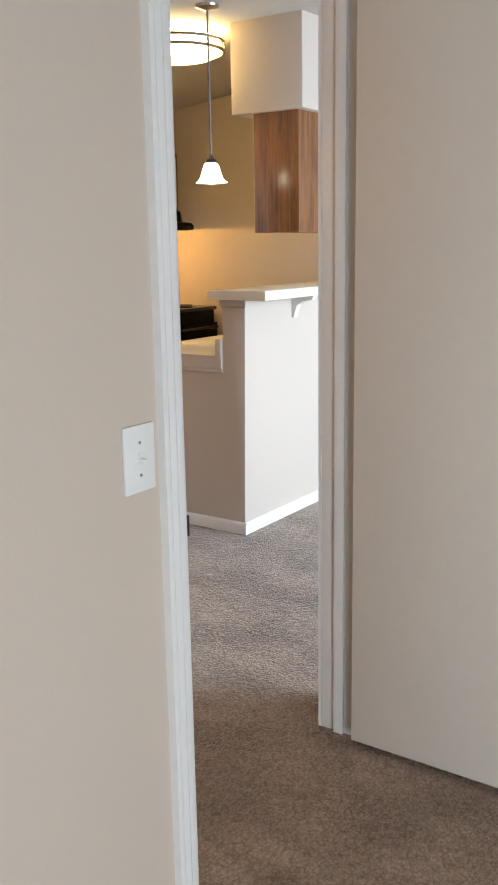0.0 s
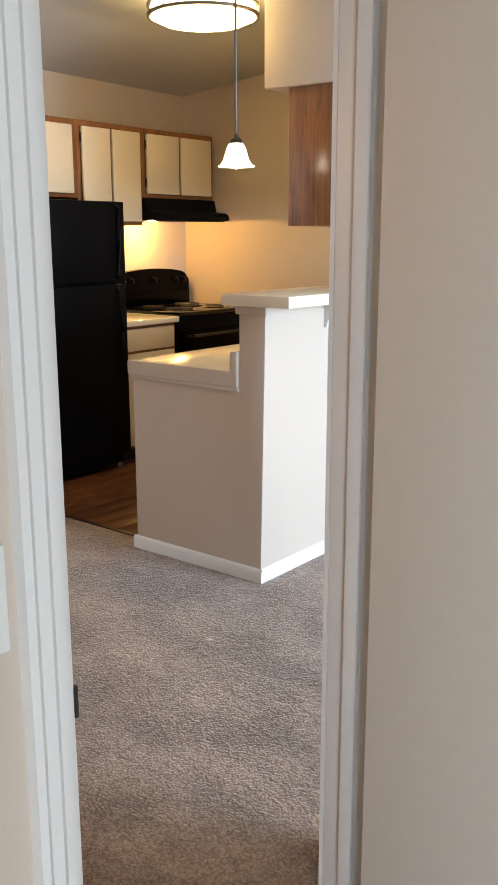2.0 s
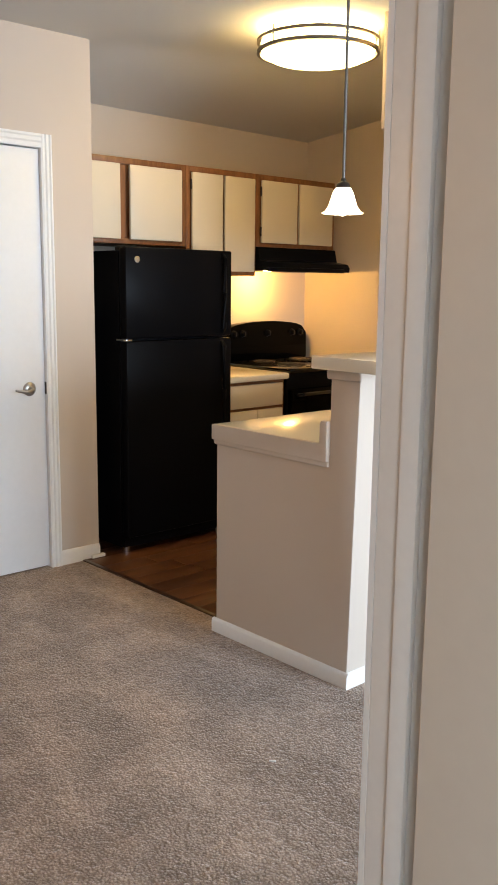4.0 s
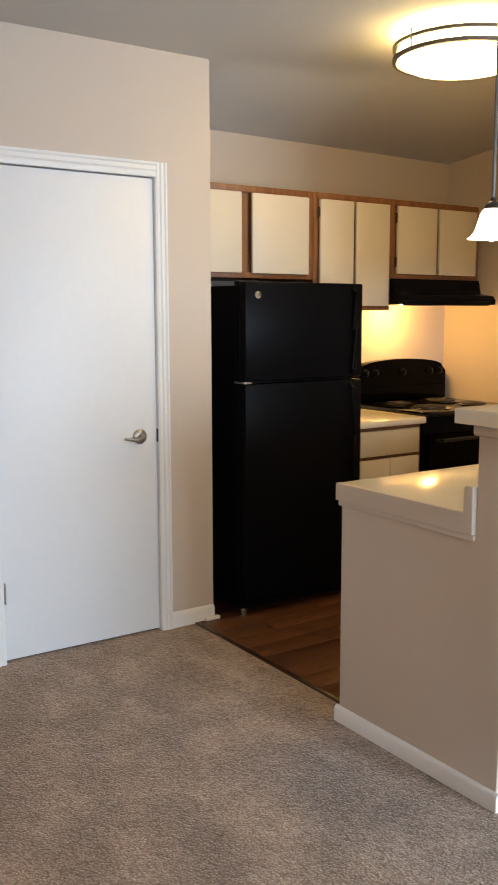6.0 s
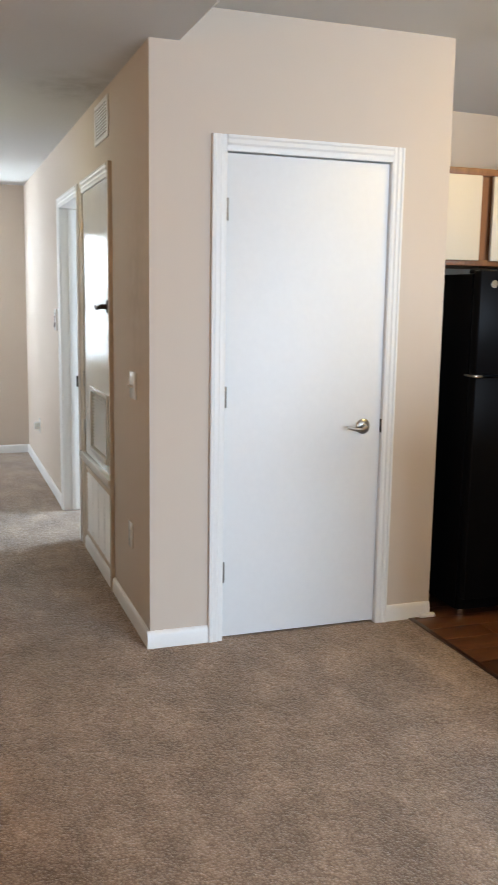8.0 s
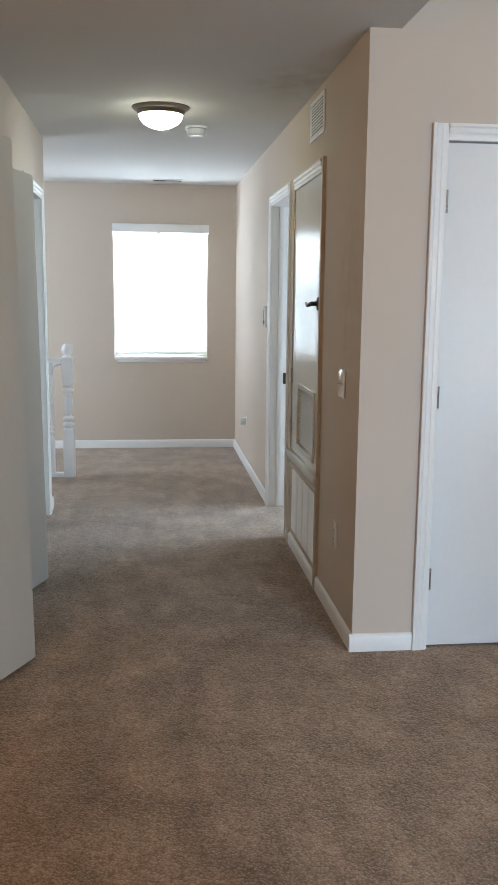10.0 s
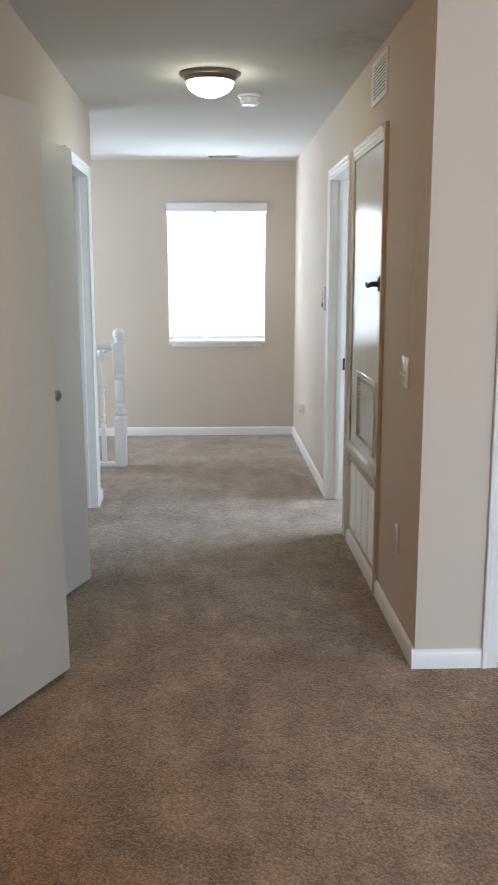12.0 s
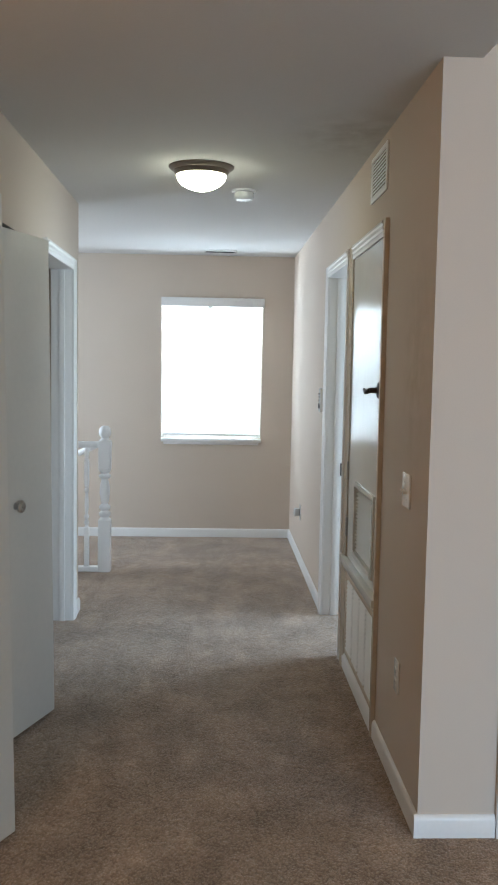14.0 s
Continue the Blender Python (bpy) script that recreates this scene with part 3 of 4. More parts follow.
th = thing("thermostat", (-2.72, 0, 1.3), "white wall thermostat with a dark display", "thermostat")
part("body", boxes((-2.76, -2.69, -0.03, 0, 1.23, 1.375), bev=0.006), PLASTIC, th)
part("display", boxes((-2.752, -2.698, -0.034, -0.0302, 1.252, 1.283), bev=0.001), DARK, th, "black display")
for k in range(3):
    part("button", boxes((-2.735, -2.713, -0.034, -0.0302, 1.296 + k * 0.020, 1.307 + k * 0.020), bev=0.001), DARK, th)

# bifold closet doors on the hall
def panel(a, b):
    """One folding door panel from plan point a to plan point b, racked a little out of plumb."""
    a, b = Vector((*a, 0)), Vector((*b, 0))
    dirn = (b - a).normalized()
    side = Vector((-dirn.y, dirn.x, 0))
    m = Matrix(((dirn.x, side.x, 0, a.x), (dirn.y, side.y, 0, a.y), (0, 0, 1, 0), (0, 0, 0, 1)))
    bm = box(bmesh.new(), 0.002, (b - a).length - 0.002, -0.016, 0.016, 0.02, 2.005, 0.003)
    bm.transform(m)
    for v in bm.verts:
        v.co.y -= RACK * v.co.z * max(0, v.co.y - LW)
    return bm, m


RACK = 0.075
bf = thing("bifold_door", (0.1, LW, 0), "flat white bifold closet door, half folded open", "bifold door", "bifold closet doors")
part("panel", panel((0.425, LW - 0.02), (-0.012, -1.298))[0], BIFOLD, bf)
part("panel", panel((-0.030, -1.315), (-0.45, LW - 0.03))[0], BIFOLD, bf)
bf = thing("bifold_door", (-1.1, LW, 0), "flat white bifold closet door with a round knob, half folded open", "bifold door", "bifold closet doors")
bm, m = panel((-0.585, LW - 0.02), (-1.022, -1.355))
lead = part("panel", bm, BIFOLD, bf)
bm = lathe(bmesh.new(), [(0, 0), (0.014, 0), (0.011, 0.008), (0.010, 0.014), (0.022, 0.022), (0.026, 0.030), (0.018, 0.037), (0.006, 0.035), (0, 0.038)], 24, m @ Matrix.Translation((0.16, -0.015, 0.945)) @ Matrix.Rotation(radians(90), 4, "X"))
part("knob", bm, NICKEL, lead, "round metal knob")
part("panel", panel((-1.040, -1.372), (-1.475, LW - 0.02))[0], BIFOLD, bf)
setting("closet_track", boxes((CL0, CL1, LW - 0.09, LW - 0.03, 2.01, 2.0345)), NICKEL, "metal track over the folding doors", "trim")

# window with blind
w = thing("window_1", (FW, -0.7, 0.9), "bright window with a lowered white blind", "window")
w["kind"] = "structure"
part("window_frame", boxes((FW - 0.10, FW - 0.06, -1.135, -1.105, 0.87, 2.03), (FW - 0.10, FW - 0.06, -0.298, -0.268, 0.87, 2.03), (FW - 0.10, FW - 0.06, -1.105, -0.298, 2.0, 2.03),
     (FW - 0.10, FW - 0.06, -1.105, -0.298, 0.87, 0.90), (FW - 0.10, FW - 0.06, -1.105, -0.298, 1.43, 1.455), bev=0.003), PLASTIC, w)
part("window_sill", boxes((FW - 0.06, FW + 0.03, -1.135, -0.265, 0.838, 0.868), (FW, FW + 0.012, -1.115, -0.285, 0.815, 0.838), bev=0.004), TRIM, w)
GLASS = bpy.data.materials.new("window_glass")
GLASS.use_nodes = True
gp = GLASS.node_tree.nodes["Principled BSDF"]
gp.inputs["Transmission Weight"].default_value, gp.inputs["Roughness"].default_value, gp.inputs["IOR"].default_value = 1.0, 0.0, 1.45
for z0, z1 in ((0.90, 1.43), (1.455, 2.0)):
    pane = part("pane", boxes((FW - 0.082, FW - 0.078, -1.105, -0.298, z0, z1)), GLASS, w)
    pane.visible_shadow = False
BLIND = bpy.data.materials.new("blind_vinyl")
BLIND.use_nodes = True
bn = BLIND.node_tree
tr, mx = bn.nodes.new("ShaderNodeBsdfTranslucent"), bn.nodes.new("ShaderNodeMixShader")
tr.inputs[0].default_value = (0.92, 0.92, 0.9, 1)
bn.nodes["Principled BSDF"].inputs["Base Color"].default_value = (0.85, 0.85, 0.84, 1)
mx.inputs[0].default_value = 0.6
bn.links.new(bn.nodes["Principled BSDF"].outputs[0], mx.inputs[1])
bn.links.new(tr.outputs[0], mx.inputs[2])
bn.links.new(mx.outputs[0], bn.nodes["Material Output"].inputs[0])
bl = thing("window_blind", (FW, -0.7, 2.0), "white slatted window blind let down over the window", "blind")
part("head_rail", boxes((FW - 0.005, FW + 0.045, -1.14, -0.255, 2.005, 2.08), bev=0.004), TRIM, bl)
part("bracket", boxes((FW + 0.0, FW + 0.05, -0.74, -0.70, 1.985, 2.004), bev=0.002), TRIM, bl)
part("bottom_rail", boxes((FW - 0.006, FW + 0.014, -1.115, -0.285, 0.893, 0.913), bev=0.003), TRIM, bl)
for k in range(54):
    z = 0.917 + k * 0.0205
    bm = bmesh.new()
    prism(bm, [(FW - 0.020, z), (FW - 0.017, z + 0.010), (FW - 0.010, z + 0.0235), (FW - 0.0092, z + 0.0235), (FW - 0.016, z + 0.0095), (FW - 0.0192, z)], "y", -1.116, -0.290)
    part("slat", bm, BLIND, bl)
for y in (-0.95, -0.43):
    part("ladder_cord", tube(bmesh.new(), [(FW - 0.006, y, 0.91), (FW - 0.006, y, 2.01)], 0.0012, 6), TRIM, bl)

# hall ceiling lamp, smoke alarm, vent
hl = thing("ceiling_light", (-1.59, -0.75, HC), "bowl ceiling light with a bronze rim, switched on", "ceiling light")
T = Matrix.Translation
part("rim", lathe(bmesh.new(), [(0, 0), (0.155, 0), (0.155, -0.005), (0.142, -0.017), (0.132, -0.020), (0.128, -0.032), (0.120, -0.040), (0.111, -0.040), (0.110, -0.03), (0, -0.03)], 48, T((-1.59, -0.75, HC))), RIM, hl, "dark bronze metal rim")
part("bowl", lathe(bmesh.new(), [(0.112, -0.036), (0.118, -0.044), (0.112, -0.062), (0.094, -0.083), (0.066, -0.099), (0.034, -0.110), (0.012, -0.115), (0, -0.116)], 48, T((-1.59, -0.75, HC))), LAMP_H, hl, "glowing frosted glass bowl")
sm = thing("smoke_detector", (-2.13, -0.53, HC), "round white smoke detector on the ceiling", "smoke detector")
part("base", lathe(bmesh.new(), [(0, 0), (0.068, 0), (0.066, -0.012), (0.05, -0.014), (0, -0.014)], 32, T((-2.13, -0.53, HC))), PLASTIC, sm)
part("body", lathe(bmesh.new(), [(0, -0.013), (0.052, -0.015), (0.052, -0.042), (0.042, -0.052), (0, -0.054)], 32, T((-2.13, -0.53, HC))), PLASTIC, sm)
cv = thing("ceiling_vent", (-4.73, -0.64, HC), "slim white ceiling air vent", "vent")
part("frame", boxes((-4.80, -4.66, -0.77, -0.51, HC - 0.006, HC), bev=0.002), PLASTIC, cv)
for k in range(2):
    part("slot", boxes((-4.76, -4.70, -0.76 + k * 0.125, -0.65 + k * 0.125, HC - 0.0072, HC - 0.0062)), DARK, cv)

# stair railing
rl = thing("stair_railing", (-3.68, -1.46, 0), "white turned newel post with stair guard rail", "railing")
def newel(x, y, h, w, name, parent):
    bm = bmesh.new()
    box(bm, x - w, x + w, y - w, y + w, 0, h * 0.36, 0.006)
    box(bm, x - w, x + w, y - w, y + w, h * 0.70, h * 0.90, 0.010)
    pr = [(0.95, 0.36), (0.62, 0.375), (0.98, 0.39), (0.98, 0.405), (0.6, 0.42), (0.95, 0.435), (0.95, 0.45), (0.55, 0.465), (0.72, 0.50), (0.86, 0.545), (0.80, 0.59), (0.58, 0.63), (0.62, 0.64), (0.98, 0.65), (0.98, 0.663), (0.6, 0.675), (0.95, 0.69), (0.95, 0.702)]
    lathe(bm, [(r * w, z * h) for r, z in pr], 24, T((x, y, 0)))
    lathe(bm, [(r * w, z * h) for r, z in ((0.95, 0.90), (0.6, 0.915), (0.62, 0.92), (0.92, 0.935), (1.0, 0.955), (0.9, 0.98), (0.5, 0.998), (0, 1.0))], 24, T((x, y, 0)))
    return part(name, bm, WHITE, parent)
newel(-3.69, -1.455, 1.06, 0.044, "newel_post", rl)
part("top_rail", boxes((-3.72, -3.66, -2.66, -1.50, 0.90, 0.945), bev=0.012), WHITE, rl)
part("bottom_rail", boxes((-3.72, -3.66, -2.66, -1.50, 0.0, 0.035), bev=0.004), WHITE, rl)
for k in range(10):
    newel(-3.69, -1.585 - k * 0.11, 0.90, 0.018, "baluster", rl)
part("hand_rail", tube(bmesh.new(), [(-3.69, -1.49, 0.93), (-4.4, -2.1, 0.62)], 0.022, 10), WHITE, rl)

# ---- kitchen ----
# peninsula
pn = thing("peninsula", (1.5, 1.2, 0), "painted half-height kitchen peninsula with a raised bar wall", "kitchen island")
bm = prism(bmesh.new(), [(1.19, 0), (1.19, 0.828), (1.801, 0.828), (1.801, 1.14), (1.935, 1.14), (1.912, 0)], "y", 1.14, KY)
bmesh.ops.bevel(bm, geom=[e for e in bm.edges], offset=0.005, segments=2, affect="EDGES", profile=0.5)
part("body", bm, WALL, pn)
bm = prism(bmesh.new(), [(1.177, 0.812), (1.177, 0.868), (1.182, 0.874), (1.766, 0.874), (1.768, 0.948), (1.774, 0.957), (1.802, 0.957), (1.802, 0.812)], "y", 1.122, 1.1415)
bmesh.ops.bevel(bm, geom=[e for e in bm.edges], offset=0.003, segments=2, affect="EDGES", profile=0.5)
part("apron", bm, WALL, pn)
part("end_moulding", boxes((1.182, 1.802, 1.130, 1.1415, 0.792, 0.812), bev=0.005), WALL, pn)
part("bar_moulding", boxes((1.788, 1.944, 1.128, 1.1405, 1.105, 1.139), bev=0.008), WALL, pn)
ct = thing("peninsula_countertop", (1.5, 2.2, 0.84), "cream laminate countertop with a rounded edge", "countertop")
part("top", boxes((1.178, 1.800, 1.1425, KY, 0.832, 0.8735), bev=0.008), COUNTER, ct)
part("side_splash", boxes((1.770, 1.7995, 1.1425, KY, 0.874, 0.955), bev=0.008), COUNTER, ct)
br = thing("bar_top", (1.9, 2.2, 1.14), "cream laminate raised bar top on the half wall", "countertop")
part("slab", boxes((1.755, 2.085, 1.085, KY, 1.141, 1.186), bev=0.004), COUNTER, br)
def corbel(y):
    bm = bmesh.new()
    prism(bm, [(1.931, 1.1405), (2.06, 1.1405), (2.05, 1.118), (2.0, 1.112), (1.965, 1.09), (1.95, 1.05), (1.948, 1.03), (1.9305, 1.03)], "y", y, y + 0.035)
    part("bracket", bm, TRIM, br, "white curved bracket")
corbel(1.55), corbel(2.4), corbel(3.2)
setting("baseboard", baseboard("x", 1.14, -1, 1.177, 1.925, 0.78), TRIM, "cream painted baseboard of the peninsula", "baseboard")
setting("baseboard", baseboard("y", 1.912, 1, 1.14, KY, 0.78), TRIM, "white painted baseboard of the bar wall", "baseboard")
setting("baseboard", baseboard("y", 1.19, -1, 1.14, KY, 0.78), TRIM, "painted baseboard of the peninsula", "baseboard")
tagged(setting("trim", boxes((0.002, 0.03, 1.28, 1.36, 0.0, 0.022), bev=0.006), TRIM, "short white shoe moulding at the closet corner", "trim"))

# soffit and hanging cabinet over the bar
setting("soffit", boxes((1.262, 1.73, 2.0, KY, 2.095, LC + 0.05), bev=0.012), WALL, "beige painted soffit over the hanging cabinet", "soffit")
hc = thing("hanging_cabinet", (1.54, 2.7, 1.46), "oak wall cabinet hung over the bar", "cabinet")
part("body", boxes((1.40, 1.692, 2.02, KY - 0.001, 1.455, 2.094), bev=0.002), OAKP, hc)
for k in range(3):
    part("door", boxes((1.376, 1.3985, 2.05 + k * 0.47, 2.50 + k * 0.47, 1.48, 2.07), bev=0.003), CREAM, hc, "cream laminate door")

# wall cabinets on the west wall
CF = -0.205


def cabinet(y0, y1, z0, z1, doors, hinge_side, label):
    c = thing("wall_cabinet", (CF, (y0 + y1) / 2, z0), label, "cabinet", "kitchen wall cabinets")
    part("body", boxes((KX + 0.001, CF - 0.02, y0, y1, z0, z1)), OAK, c)
    fr = part("face_frame", boxes((CF - 0.019, CF, y0, y0 + 0.03, z0, z1), (CF - 0.019, CF, y1 - 0.03, y1, z0, z1), (CF - 0.019, CF, y0 + 0.03, y1 - 0.03, z1 - 0.032, z1), (CF - 0.019, CF, y0 + 0.03, y1 - 0.03, z0, z0 + 0.028), bev=0.0015), OAK, c)
    for n, (a, b) in enumerate(doors):
        dr = part("door", boxes((CF + 0.001, CF + 0.019, a, b, z0 + 0.024, z1 - 0.034), bev=0.004), CREAM, c, "cream laminate cabinet door")
        e = a if hinge_side[n] < 0 else b
        for z in (z0 + 0.09, z1 - 0.10):
            part("hinge", boxes((CF + 0.002, CF + 0.012, e + hinge_side[n] * 0.002 - 0.006, e + hinge_side[n] * 0.002 + 0.006, z - 0.028, z + 0.028), bev=0.002), BRONZE, dr, "dark hinge")
    return c


cabinet(1.34, 2.085, 1.635, 2.082, ((1.30 + 0.06, 1.632), (1.695, 2.046)), (-1, 1), "oak-framed cabinet with cream doors over the refrigerator")
cabinet(2.087, 2.625, 1.478, 2.082, ((2.121, 2.348), (2.366, 2.603)), (-1, 1), "taller oak-framed wall cabinet with two cream doors")
cabinet(2.627, 3.325, 1.655, 2.082, ((2.664, 2.966), (2.988, 3.292)), (-1, 1), "oak-framed cabinet with cream doors over the range hood")

# range hood
rh = thing("range_hood", (-0.3, 2.9, 1.51), "black range hood under the wall cabinet, its lamp lit", "range hood")
bm = bmesh.new()
prism(bm, [(KX + 0.001, 1.51), (-0.06, 1.51), (-0.055, 1.535), (-0.075, 1.56), (-0.17, 1.575), (-0.19, 1.653), (KX + 0.001, 1.653)], "y", 2.63, 3.325)
part("shell", bm, BLACK, rh)
part("lip", boxes((-0.075, -0.052, 2.60, 3.27, 1.504, 1.53), bev=0.004), BLACK, rh)

# refrigerator
fr = thing("refrigerator", (-0.2, 1.82, 0), "black two-door top-freezer refrigerator on the wood floor", "refrigerator")
part("body", boxes((-0.56, 0.03, 1.462, 2.165, 0.03, 1.590), bev=0.006), BLACK, fr)
fd = part("freezer_door", boxes((0.036, 0.100, 1.462, 2.168, 1.145, 1.606), bev=0.008), BLACK, fr)
md = part("fridge_door", boxes((0.036, 0.100, 1.462, 2.168, 0.095, 1.132), bev=0.008), BLACK, fr)
part("handle", tube(bmesh.new(), [(0.096, 2.10, 1.165), (0.118, 2.10, 1.185), (0.122, 2.10, 1.38), (0.118, 2.10, 1.565), (0.096, 2.10, 1.585)], 0.012, 10), BLACK, fd)
part("handle", tube(bmesh.new(), [(0.096, 2.10, 1.115), (0.118, 2.10, 1.09), (0.122, 2.10, 0.85), (0.118, 2.10, 0.62), (0.096, 2.10, 0.60)], 0.012, 10), BLACK, md)
part("badge", lathe(bmesh.new(), [(0, 0), (0.018, 0), (0.017, 0.003), (0, 0.004)], 24, on_x(0.1005, 1.53, 1.545)), CHROME, fd, "round chrome badge")
part("hinge_cover", boxes((-0.02, 0.075, 1.475, 1.56, 1.5905, 1.612), bev=0.006), BLACK, fr)
part("centre_hinge", boxes((0.02, 0.11, 1.452, 1.49, 1.1335, 1.1435), bev=0.001), CHROME, fr, "chrome hinge plate")
part("kick_plate", boxes((0.0, 0.045, 1.47, 2.16, 0.03, 0.085), bev=0.003), BLACK, fr)
for y in (1.49, 2.13):
    part("foot", lathe(bmesh.new(), [(0, 0.0), (0.022, 0.0), (0.022, 0.03), (0, 0.03)], 16, T((0.03, y, 0.006))), CHROME, fr)

# base cabinet with counter
bc = thing("base_cabinet", (-0.2, 2.4, 0), "oak-framed base cabinet with cream drawer and doors", "cabinet")
part("body", boxes((KX + 0.001, 0.03, 2.185, 2.635, 0.1, 0.868)), OAK, bc)
part("face_frame", boxes((0.03, 0.05, 2.185, 2.205, 0.1, 0.868), (0.03, 0.05, 2.605, 2.635, 0.1, 0.868), (0.03, 0.05, 2.205, 2.605, 0.845, 0.868), (0.03, 0.05, 2.205, 2.605, 0.695, 0.72), (0.03, 0.05, 2.205, 2.605, 0.1, 0.13)), OAK, bc)
part("drawer_front", boxes((0.051, 0.069, 2.195, 2.612, 0.715, 0.85), bev=0.004), CREAM, bc, "cream laminate drawer front")
part("door", boxes((0.051, 0.069, 2.195, 2.402, 0.12, 0.698), bev=0.004), CREAM, bc, "cream laminate door")
part("door", boxes((0.051, 0.069, 2.406, 2.612, 0.12, 0.698), bev=0.004), CREAM, bc, "cream laminate door")
part("toe_kick", boxes((KX + 0.001, -0.03, 2.185, 2.635, 0.006, 0.1)), DARK, bc)
c2 = thing("countertop", (-0.2, 2.4, 0.87), "cream laminate countertop beside the range", "countertop")
part("top", boxes((KX + 0.001, 0.085, 2.18, 2.65, 0.8685, 0.906), bev=0.010), COUNTER, c2)
part("backsplash", boxes((KX + 0.001, KX + 0.02, 2.18, 2.65, 0.9065, 1.0), bev=0.004), COUNTER, c2)

# range
rg = thing("electric_range", (-0.2, 3.05, 0), "black freestanding electric range with coil burners", "stove")
Y0, Y1 = 2.665, 3.42
part("body", boxes((KX + 0.012, 0.045, Y0, Y1, 0.03, 0.895), bev=0.003), BLACK, rg)
cook = part("cooktop", boxes((KX + 0.012, 0.075, Y0, Y1, 0.8955, 0.925), bev=0.008), GLOSS, rg)
od = part("oven_door", boxes((0.046, 0.085, Y0 + 0.01, Y1 - 0.01, 0.22, 0.80), bev=0.006), ENAMEL, rg)
part("oven_handle", tube(bmesh.new(), [(0.085, Y0 + 0.06, 0.765), (0.125, Y0 + 0.07, 0.77), (0.125, Y1 - 0.07, 0.77), (0.085, Y1 - 0.06, 0.765)], 0.013, 10), GLOSS, od)
part("drawer", boxes((0.046, 0.08, Y0 + 0.01, Y1 - 0.01, 0.05, 0.21), bev=0.006), BLACK, rg)
bm = bmesh.new()
arch = [(Y0 + 0.005, 0.926)] + [(Y0 + 0.005 + (Y1 - Y0 - 0.01) * k / 16, 1.185 - 0.035 * (k / 8 - 1) ** 2 - 0.05 * abs(k / 8 - 1) ** 14) for k in range(17)] + [(Y1 - 0.005, 0.926)]
prism(bm, arch, "x", KX + 0.012, KX + 0.075)
back = part("control_panel", bm, ENAMEL, rg)
for y in (Y0 + 0.07, Y0 + 0.15, Y0 + 0.375, Y1 - 0.15, Y1 - 0.07):
    bm = lathe(bmesh.new(), [(0, 0), (0.024, 0), (0.024, 0.006), (0.018, 0.010), (0.016, 0.026), (0, 0.027)], 20, on_x(KX + 0.0755, y, 1.105))
    kn = part("knob", bm, BLACK, back)
    bm = boxes((-0.003, 0.003, -0.016, 0.016, 0.0272, 0.031))
    bm.transform(on_x(KX + 0.0755, y, 1.105))
    part("pointer", bm, BRONZE, kn)
part("lower_band", boxes((KX + 0.0755, KX + 0.085, Y0 + 0.01, Y1 - 0.01, 0.93, 1.02), bev=0.004), ENAMEL, back)
for bx, by, r in ((-0.10, Y0 + 0.20, 0.10), (-0.36, Y0 + 0.20, 0.08), (-0.10, Y1 - 0.20, 0.08), (-0.36, Y1 - 0.20, 0.10)):
    bu = part("burner", lathe(bmesh.new(), [(r + 0.015, 0.926), (r + 0.018, 0.929), (r + 0.010, 0.931), (r * 0.7, 0.922), (0.02, 0.92), (0, 0.92)], 32, T((bx, by, 0))), CHROME, cook, "chrome drip pan")
    pts = [(bx + (0.018 + (r - 0.02) * k / 70) * math.cos(k * 0.36), by + (0.018 + (r - 0.02) * k / 70) * math.sin(k * 0.36), 0.936) for k in range(71)]
    part("coil", tube(bmesh.new(), pts, 0.0045, 6), BRONZE, bu, "dark coil element")

# kitchen ceiling light
kl = thing("ceiling_light", (0.91, 1.97, LC), "large round ceiling light with two metal rings, switched on", "ceiling light")
KT = T((0.91, 1.97, LC - 0.035)) @ Matrix.Scale(0.96, 4)
part("pan", lathe(bmesh.new(), [(0, LC), (0.19, LC), (0.20, LC - 0.034), (0, LC - 0.034)], 48, T((0.91, 1.97, 0))), TRIM, kl)
part("diffuser", lathe(bmesh.new(), [(0.205, 0.006), (0.256, 0.004), (0.264, -0.01), (0.268, -0.03), (0.268, -0.075), (0.255, -0.092), (0.22, -0.108), (0.15, -0.122), (0.07, -0.129), (0, -0.131)], 56, KT), LAMP_K, kl, "glowing round diffuser")
for z in (-0.030, -0.078):
    part("ring", lathe(bmesh.new(), [(0.276, z - 0.008), (0.291, z - 0.007), (0.291, z + 0.007), (0.276, z + 0.008), (0.276, z - 0.008)], 56, KT), RIM, kl, "thin nickel ring")
for k in range(3):
    a = k * 2.094 + 0.5
    part("ring_post", tube(bmesh.new(), [(0.91 + 0.276 * math.cos(a), 1.97 + 0.276 * math.sin(a), LC - 0.036), (0.91 + 0.276 * math.cos(a), 1.97 + 0.276 * math.sin(a), LC - 0.113)], 0.005, 8), NICKEL, kl)

# pendant
PX, PY = 1.40, 1.62
pd = thing("pendant_light", (PX, PY, LC), "small pendant light with a flared white glass shade, lit", "pendant light")
PT = T((PX, PY, 0))
PS = T((PX, PY, 1.85)) @ Matrix.Scale(0.85, 4) @ T((0, 0, -1.85))
part("canopy", lathe(bmesh.new(), [(0, LC), (0.06, LC), (0.058, LC - 0.012), (0.02, LC - 0.025), (0, LC - 0.026)], 24, PT), NICKEL, pd)
part("rod", tube(bmesh.new(), [(PX, PY, LC - 0.02), (PX, PY, 1.835)], 0.006, 10), GREYM, pd)
part("cap", lathe(bmesh.new(), [(0, 1.85), (0.010, 1.848), (0.014, 1.835), (0.028, 1.825), (0.034, 1.81), (0.034, 1.803), (0, 1.803)], 24, PS), BRONZE, pd, "dark metal cap")
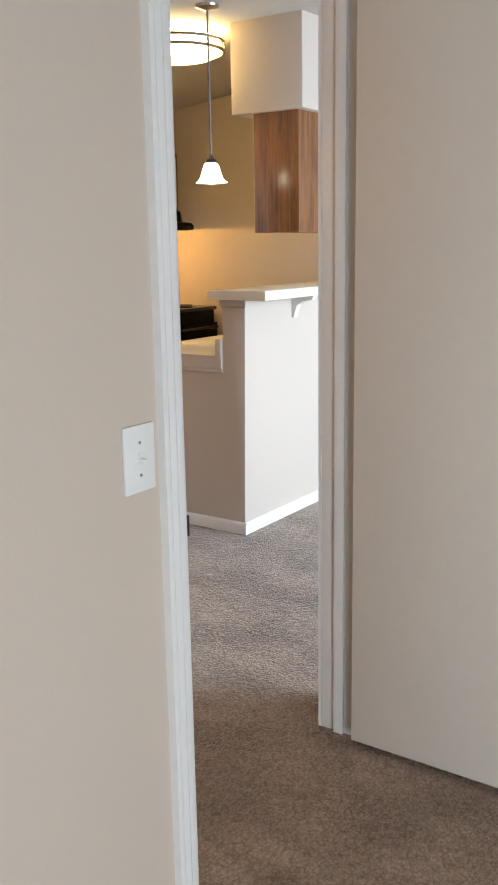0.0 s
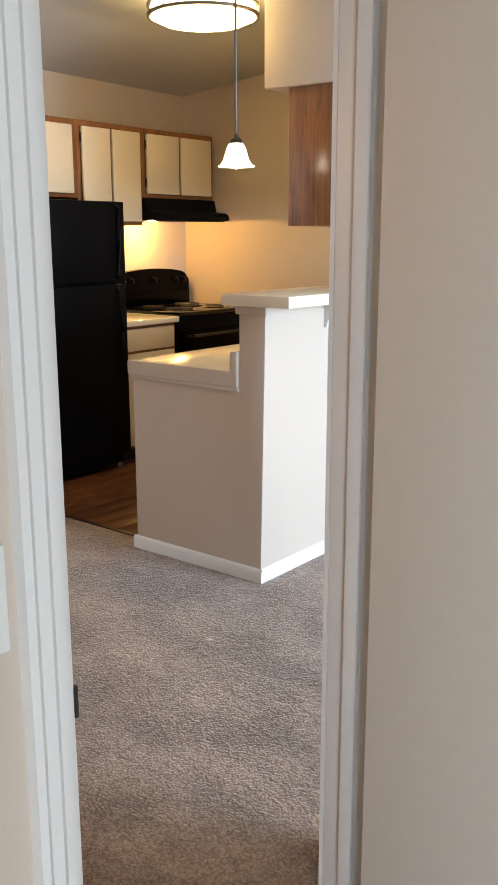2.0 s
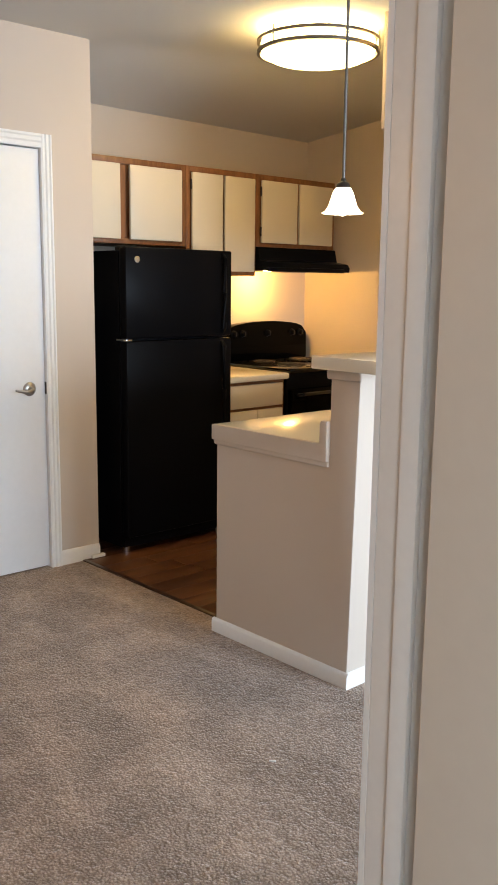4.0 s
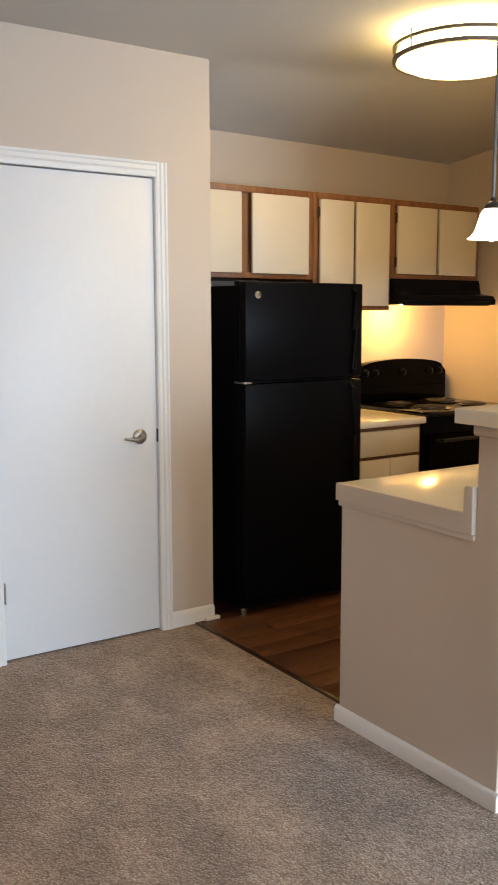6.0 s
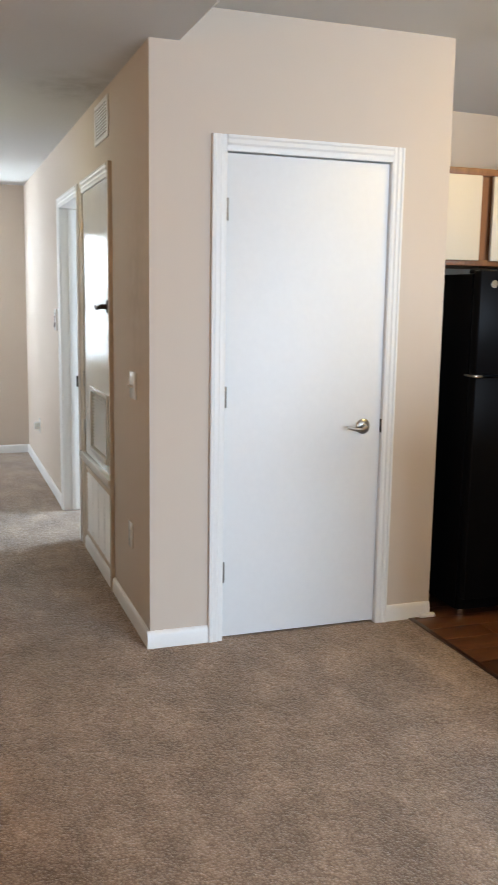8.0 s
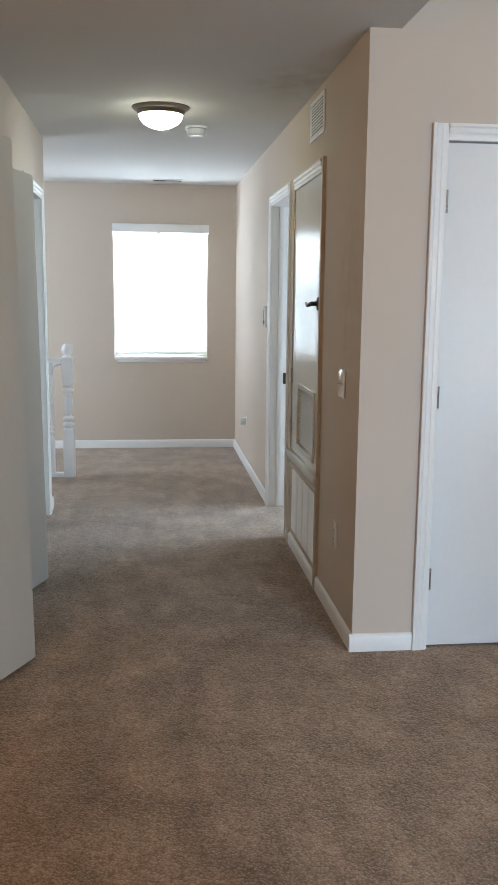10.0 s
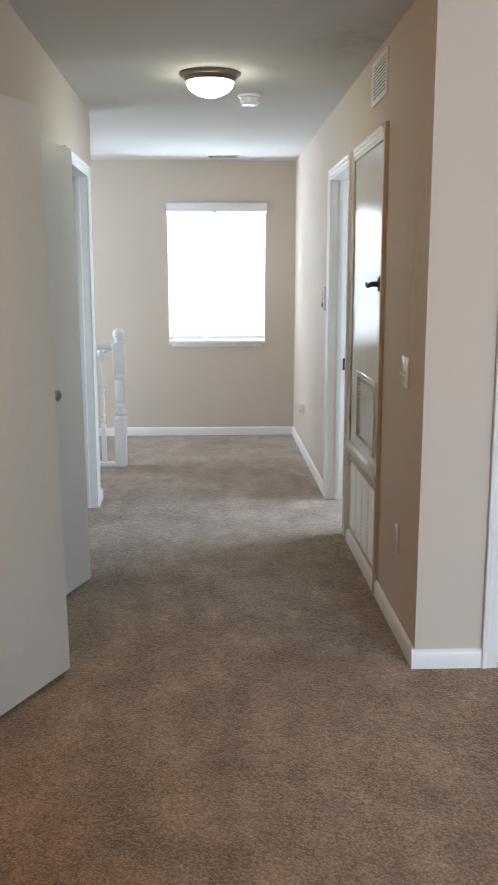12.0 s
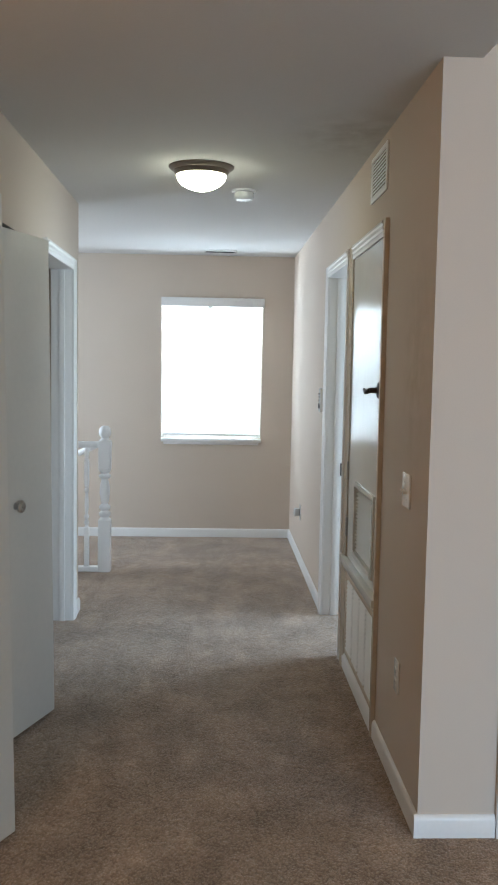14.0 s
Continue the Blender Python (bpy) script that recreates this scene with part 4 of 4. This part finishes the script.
part("shade", lathe(bmesh.new(), [(0.030, 1.806), (0.039, 1.800), (0.050, 1.778), (0.059, 1.748), (0.069, 1.717), (0.086, 1.695), (0.098, 1.689), (0.096, 1.686), (0.083, 1.691), (0.065, 1.713), (0.055, 1.747), (0.046, 1.776), (0.0, 1.79)], 40, PS), LAMP_P, pd, "glowing flared white glass shade")
part("bulb", lathe(bmesh.new(), [(0, 1.78), (0.015, 1.77), (0.03, 1.73), (0.03, 1.70), (0.018, 1.68), (0, 1.673)], 20, PS), LAMP_P, pd)

# ceiling fan of the dining corner
fn = thing("ceiling_fan", (1.38, -1.6, HC), "dark wooden ceiling fan with a warm lamp", "ceiling fan")
FT = T((1.38, -1.6, HC))
part("mount", lathe(bmesh.new(), [(0, 0), (0.07, 0), (0.06, -0.04), (0.02, -0.05), (0.02, -0.10), (0.10, -0.12), (0.11, -0.18), (0.06, -0.21), (0, -0.21)], 28, FT), BRONZE, fn)
for k in range(5):
    bm = bmesh.new()
    prism(bm, [(0.14, -0.045), (0.25, -0.06), (0.62, -0.068), (0.66, -0.04), (0.66, 0.04), (0.62, 0.068), (0.25, 0.06), (0.14, 0.045)], "z", -0.165, -0.157)
    bm.transform(FT @ Matrix.Rotation(radians(129.5 + 72 * k), 4, "Z"))
    part("blade", bm, FANW, fn)
part("lamp_bowl", lathe(bmesh.new(), [(0.06, -0.21), (0.11, -0.24), (0.10, -0.29), (0.05, -0.32), (0, -0.33)], 28, FT), glow("fan_glass", (1, 0.6, 0.3), 4.0), fn, "glowing glass bowl")

sc = thing("paper_scrap", (2.103, 0.593, 0), "tiny white scrap of lint on the carpet", "scrap")
bm = box(bmesh.new(), -0.011, 0.011, -0.004, 0.004, 0.0, 0.004, 0.0015)
bm.transform(T((2.103, 0.593, 0.001)) @ Matrix.Rotation(radians(35), 4, "Z"))
part("scrap", bm, PLASTIC, sc)

# kitchen floor
kf = setting("floor_kitchen", boxes((KX, 1.19, 1.24, KY, -0.12, -0.004)), DARK, "dark brown wood-look plank floor", "floor")
setting("trim", boxes((0.0, 1.176, 1.228, 1.252, 0.0, 0.006), bev=0.002), FANW, "dark wood edge strip between carpet and planks", "trim")
rnd = random.Random(4)
plank_mesh = {}
x = KX
while x < 1.18:
    y = 1.252 - rnd.random() * 0.7
    wd = min(0.128, 1.19 - x)
    while y < KY:
        y0, y1 = max(y, 1.252), min(y + 0.9, KY)
        if y1 - y0 > 0.02:
            ob = obj("plank", boxes((-wd / 2 + 0.0008, wd / 2 - 0.0008, -(y1 - y0) / 2 + 0.0008, (y1 - y0) / 2 - 0.0008, -0.004, 0.004), bev=0.001), PLANK)
            ob.location = (x + wd / 2, (y0 + y1) / 2, 0.0015)
            ob.parent = kf
        y += 0.9
    x += 0.128
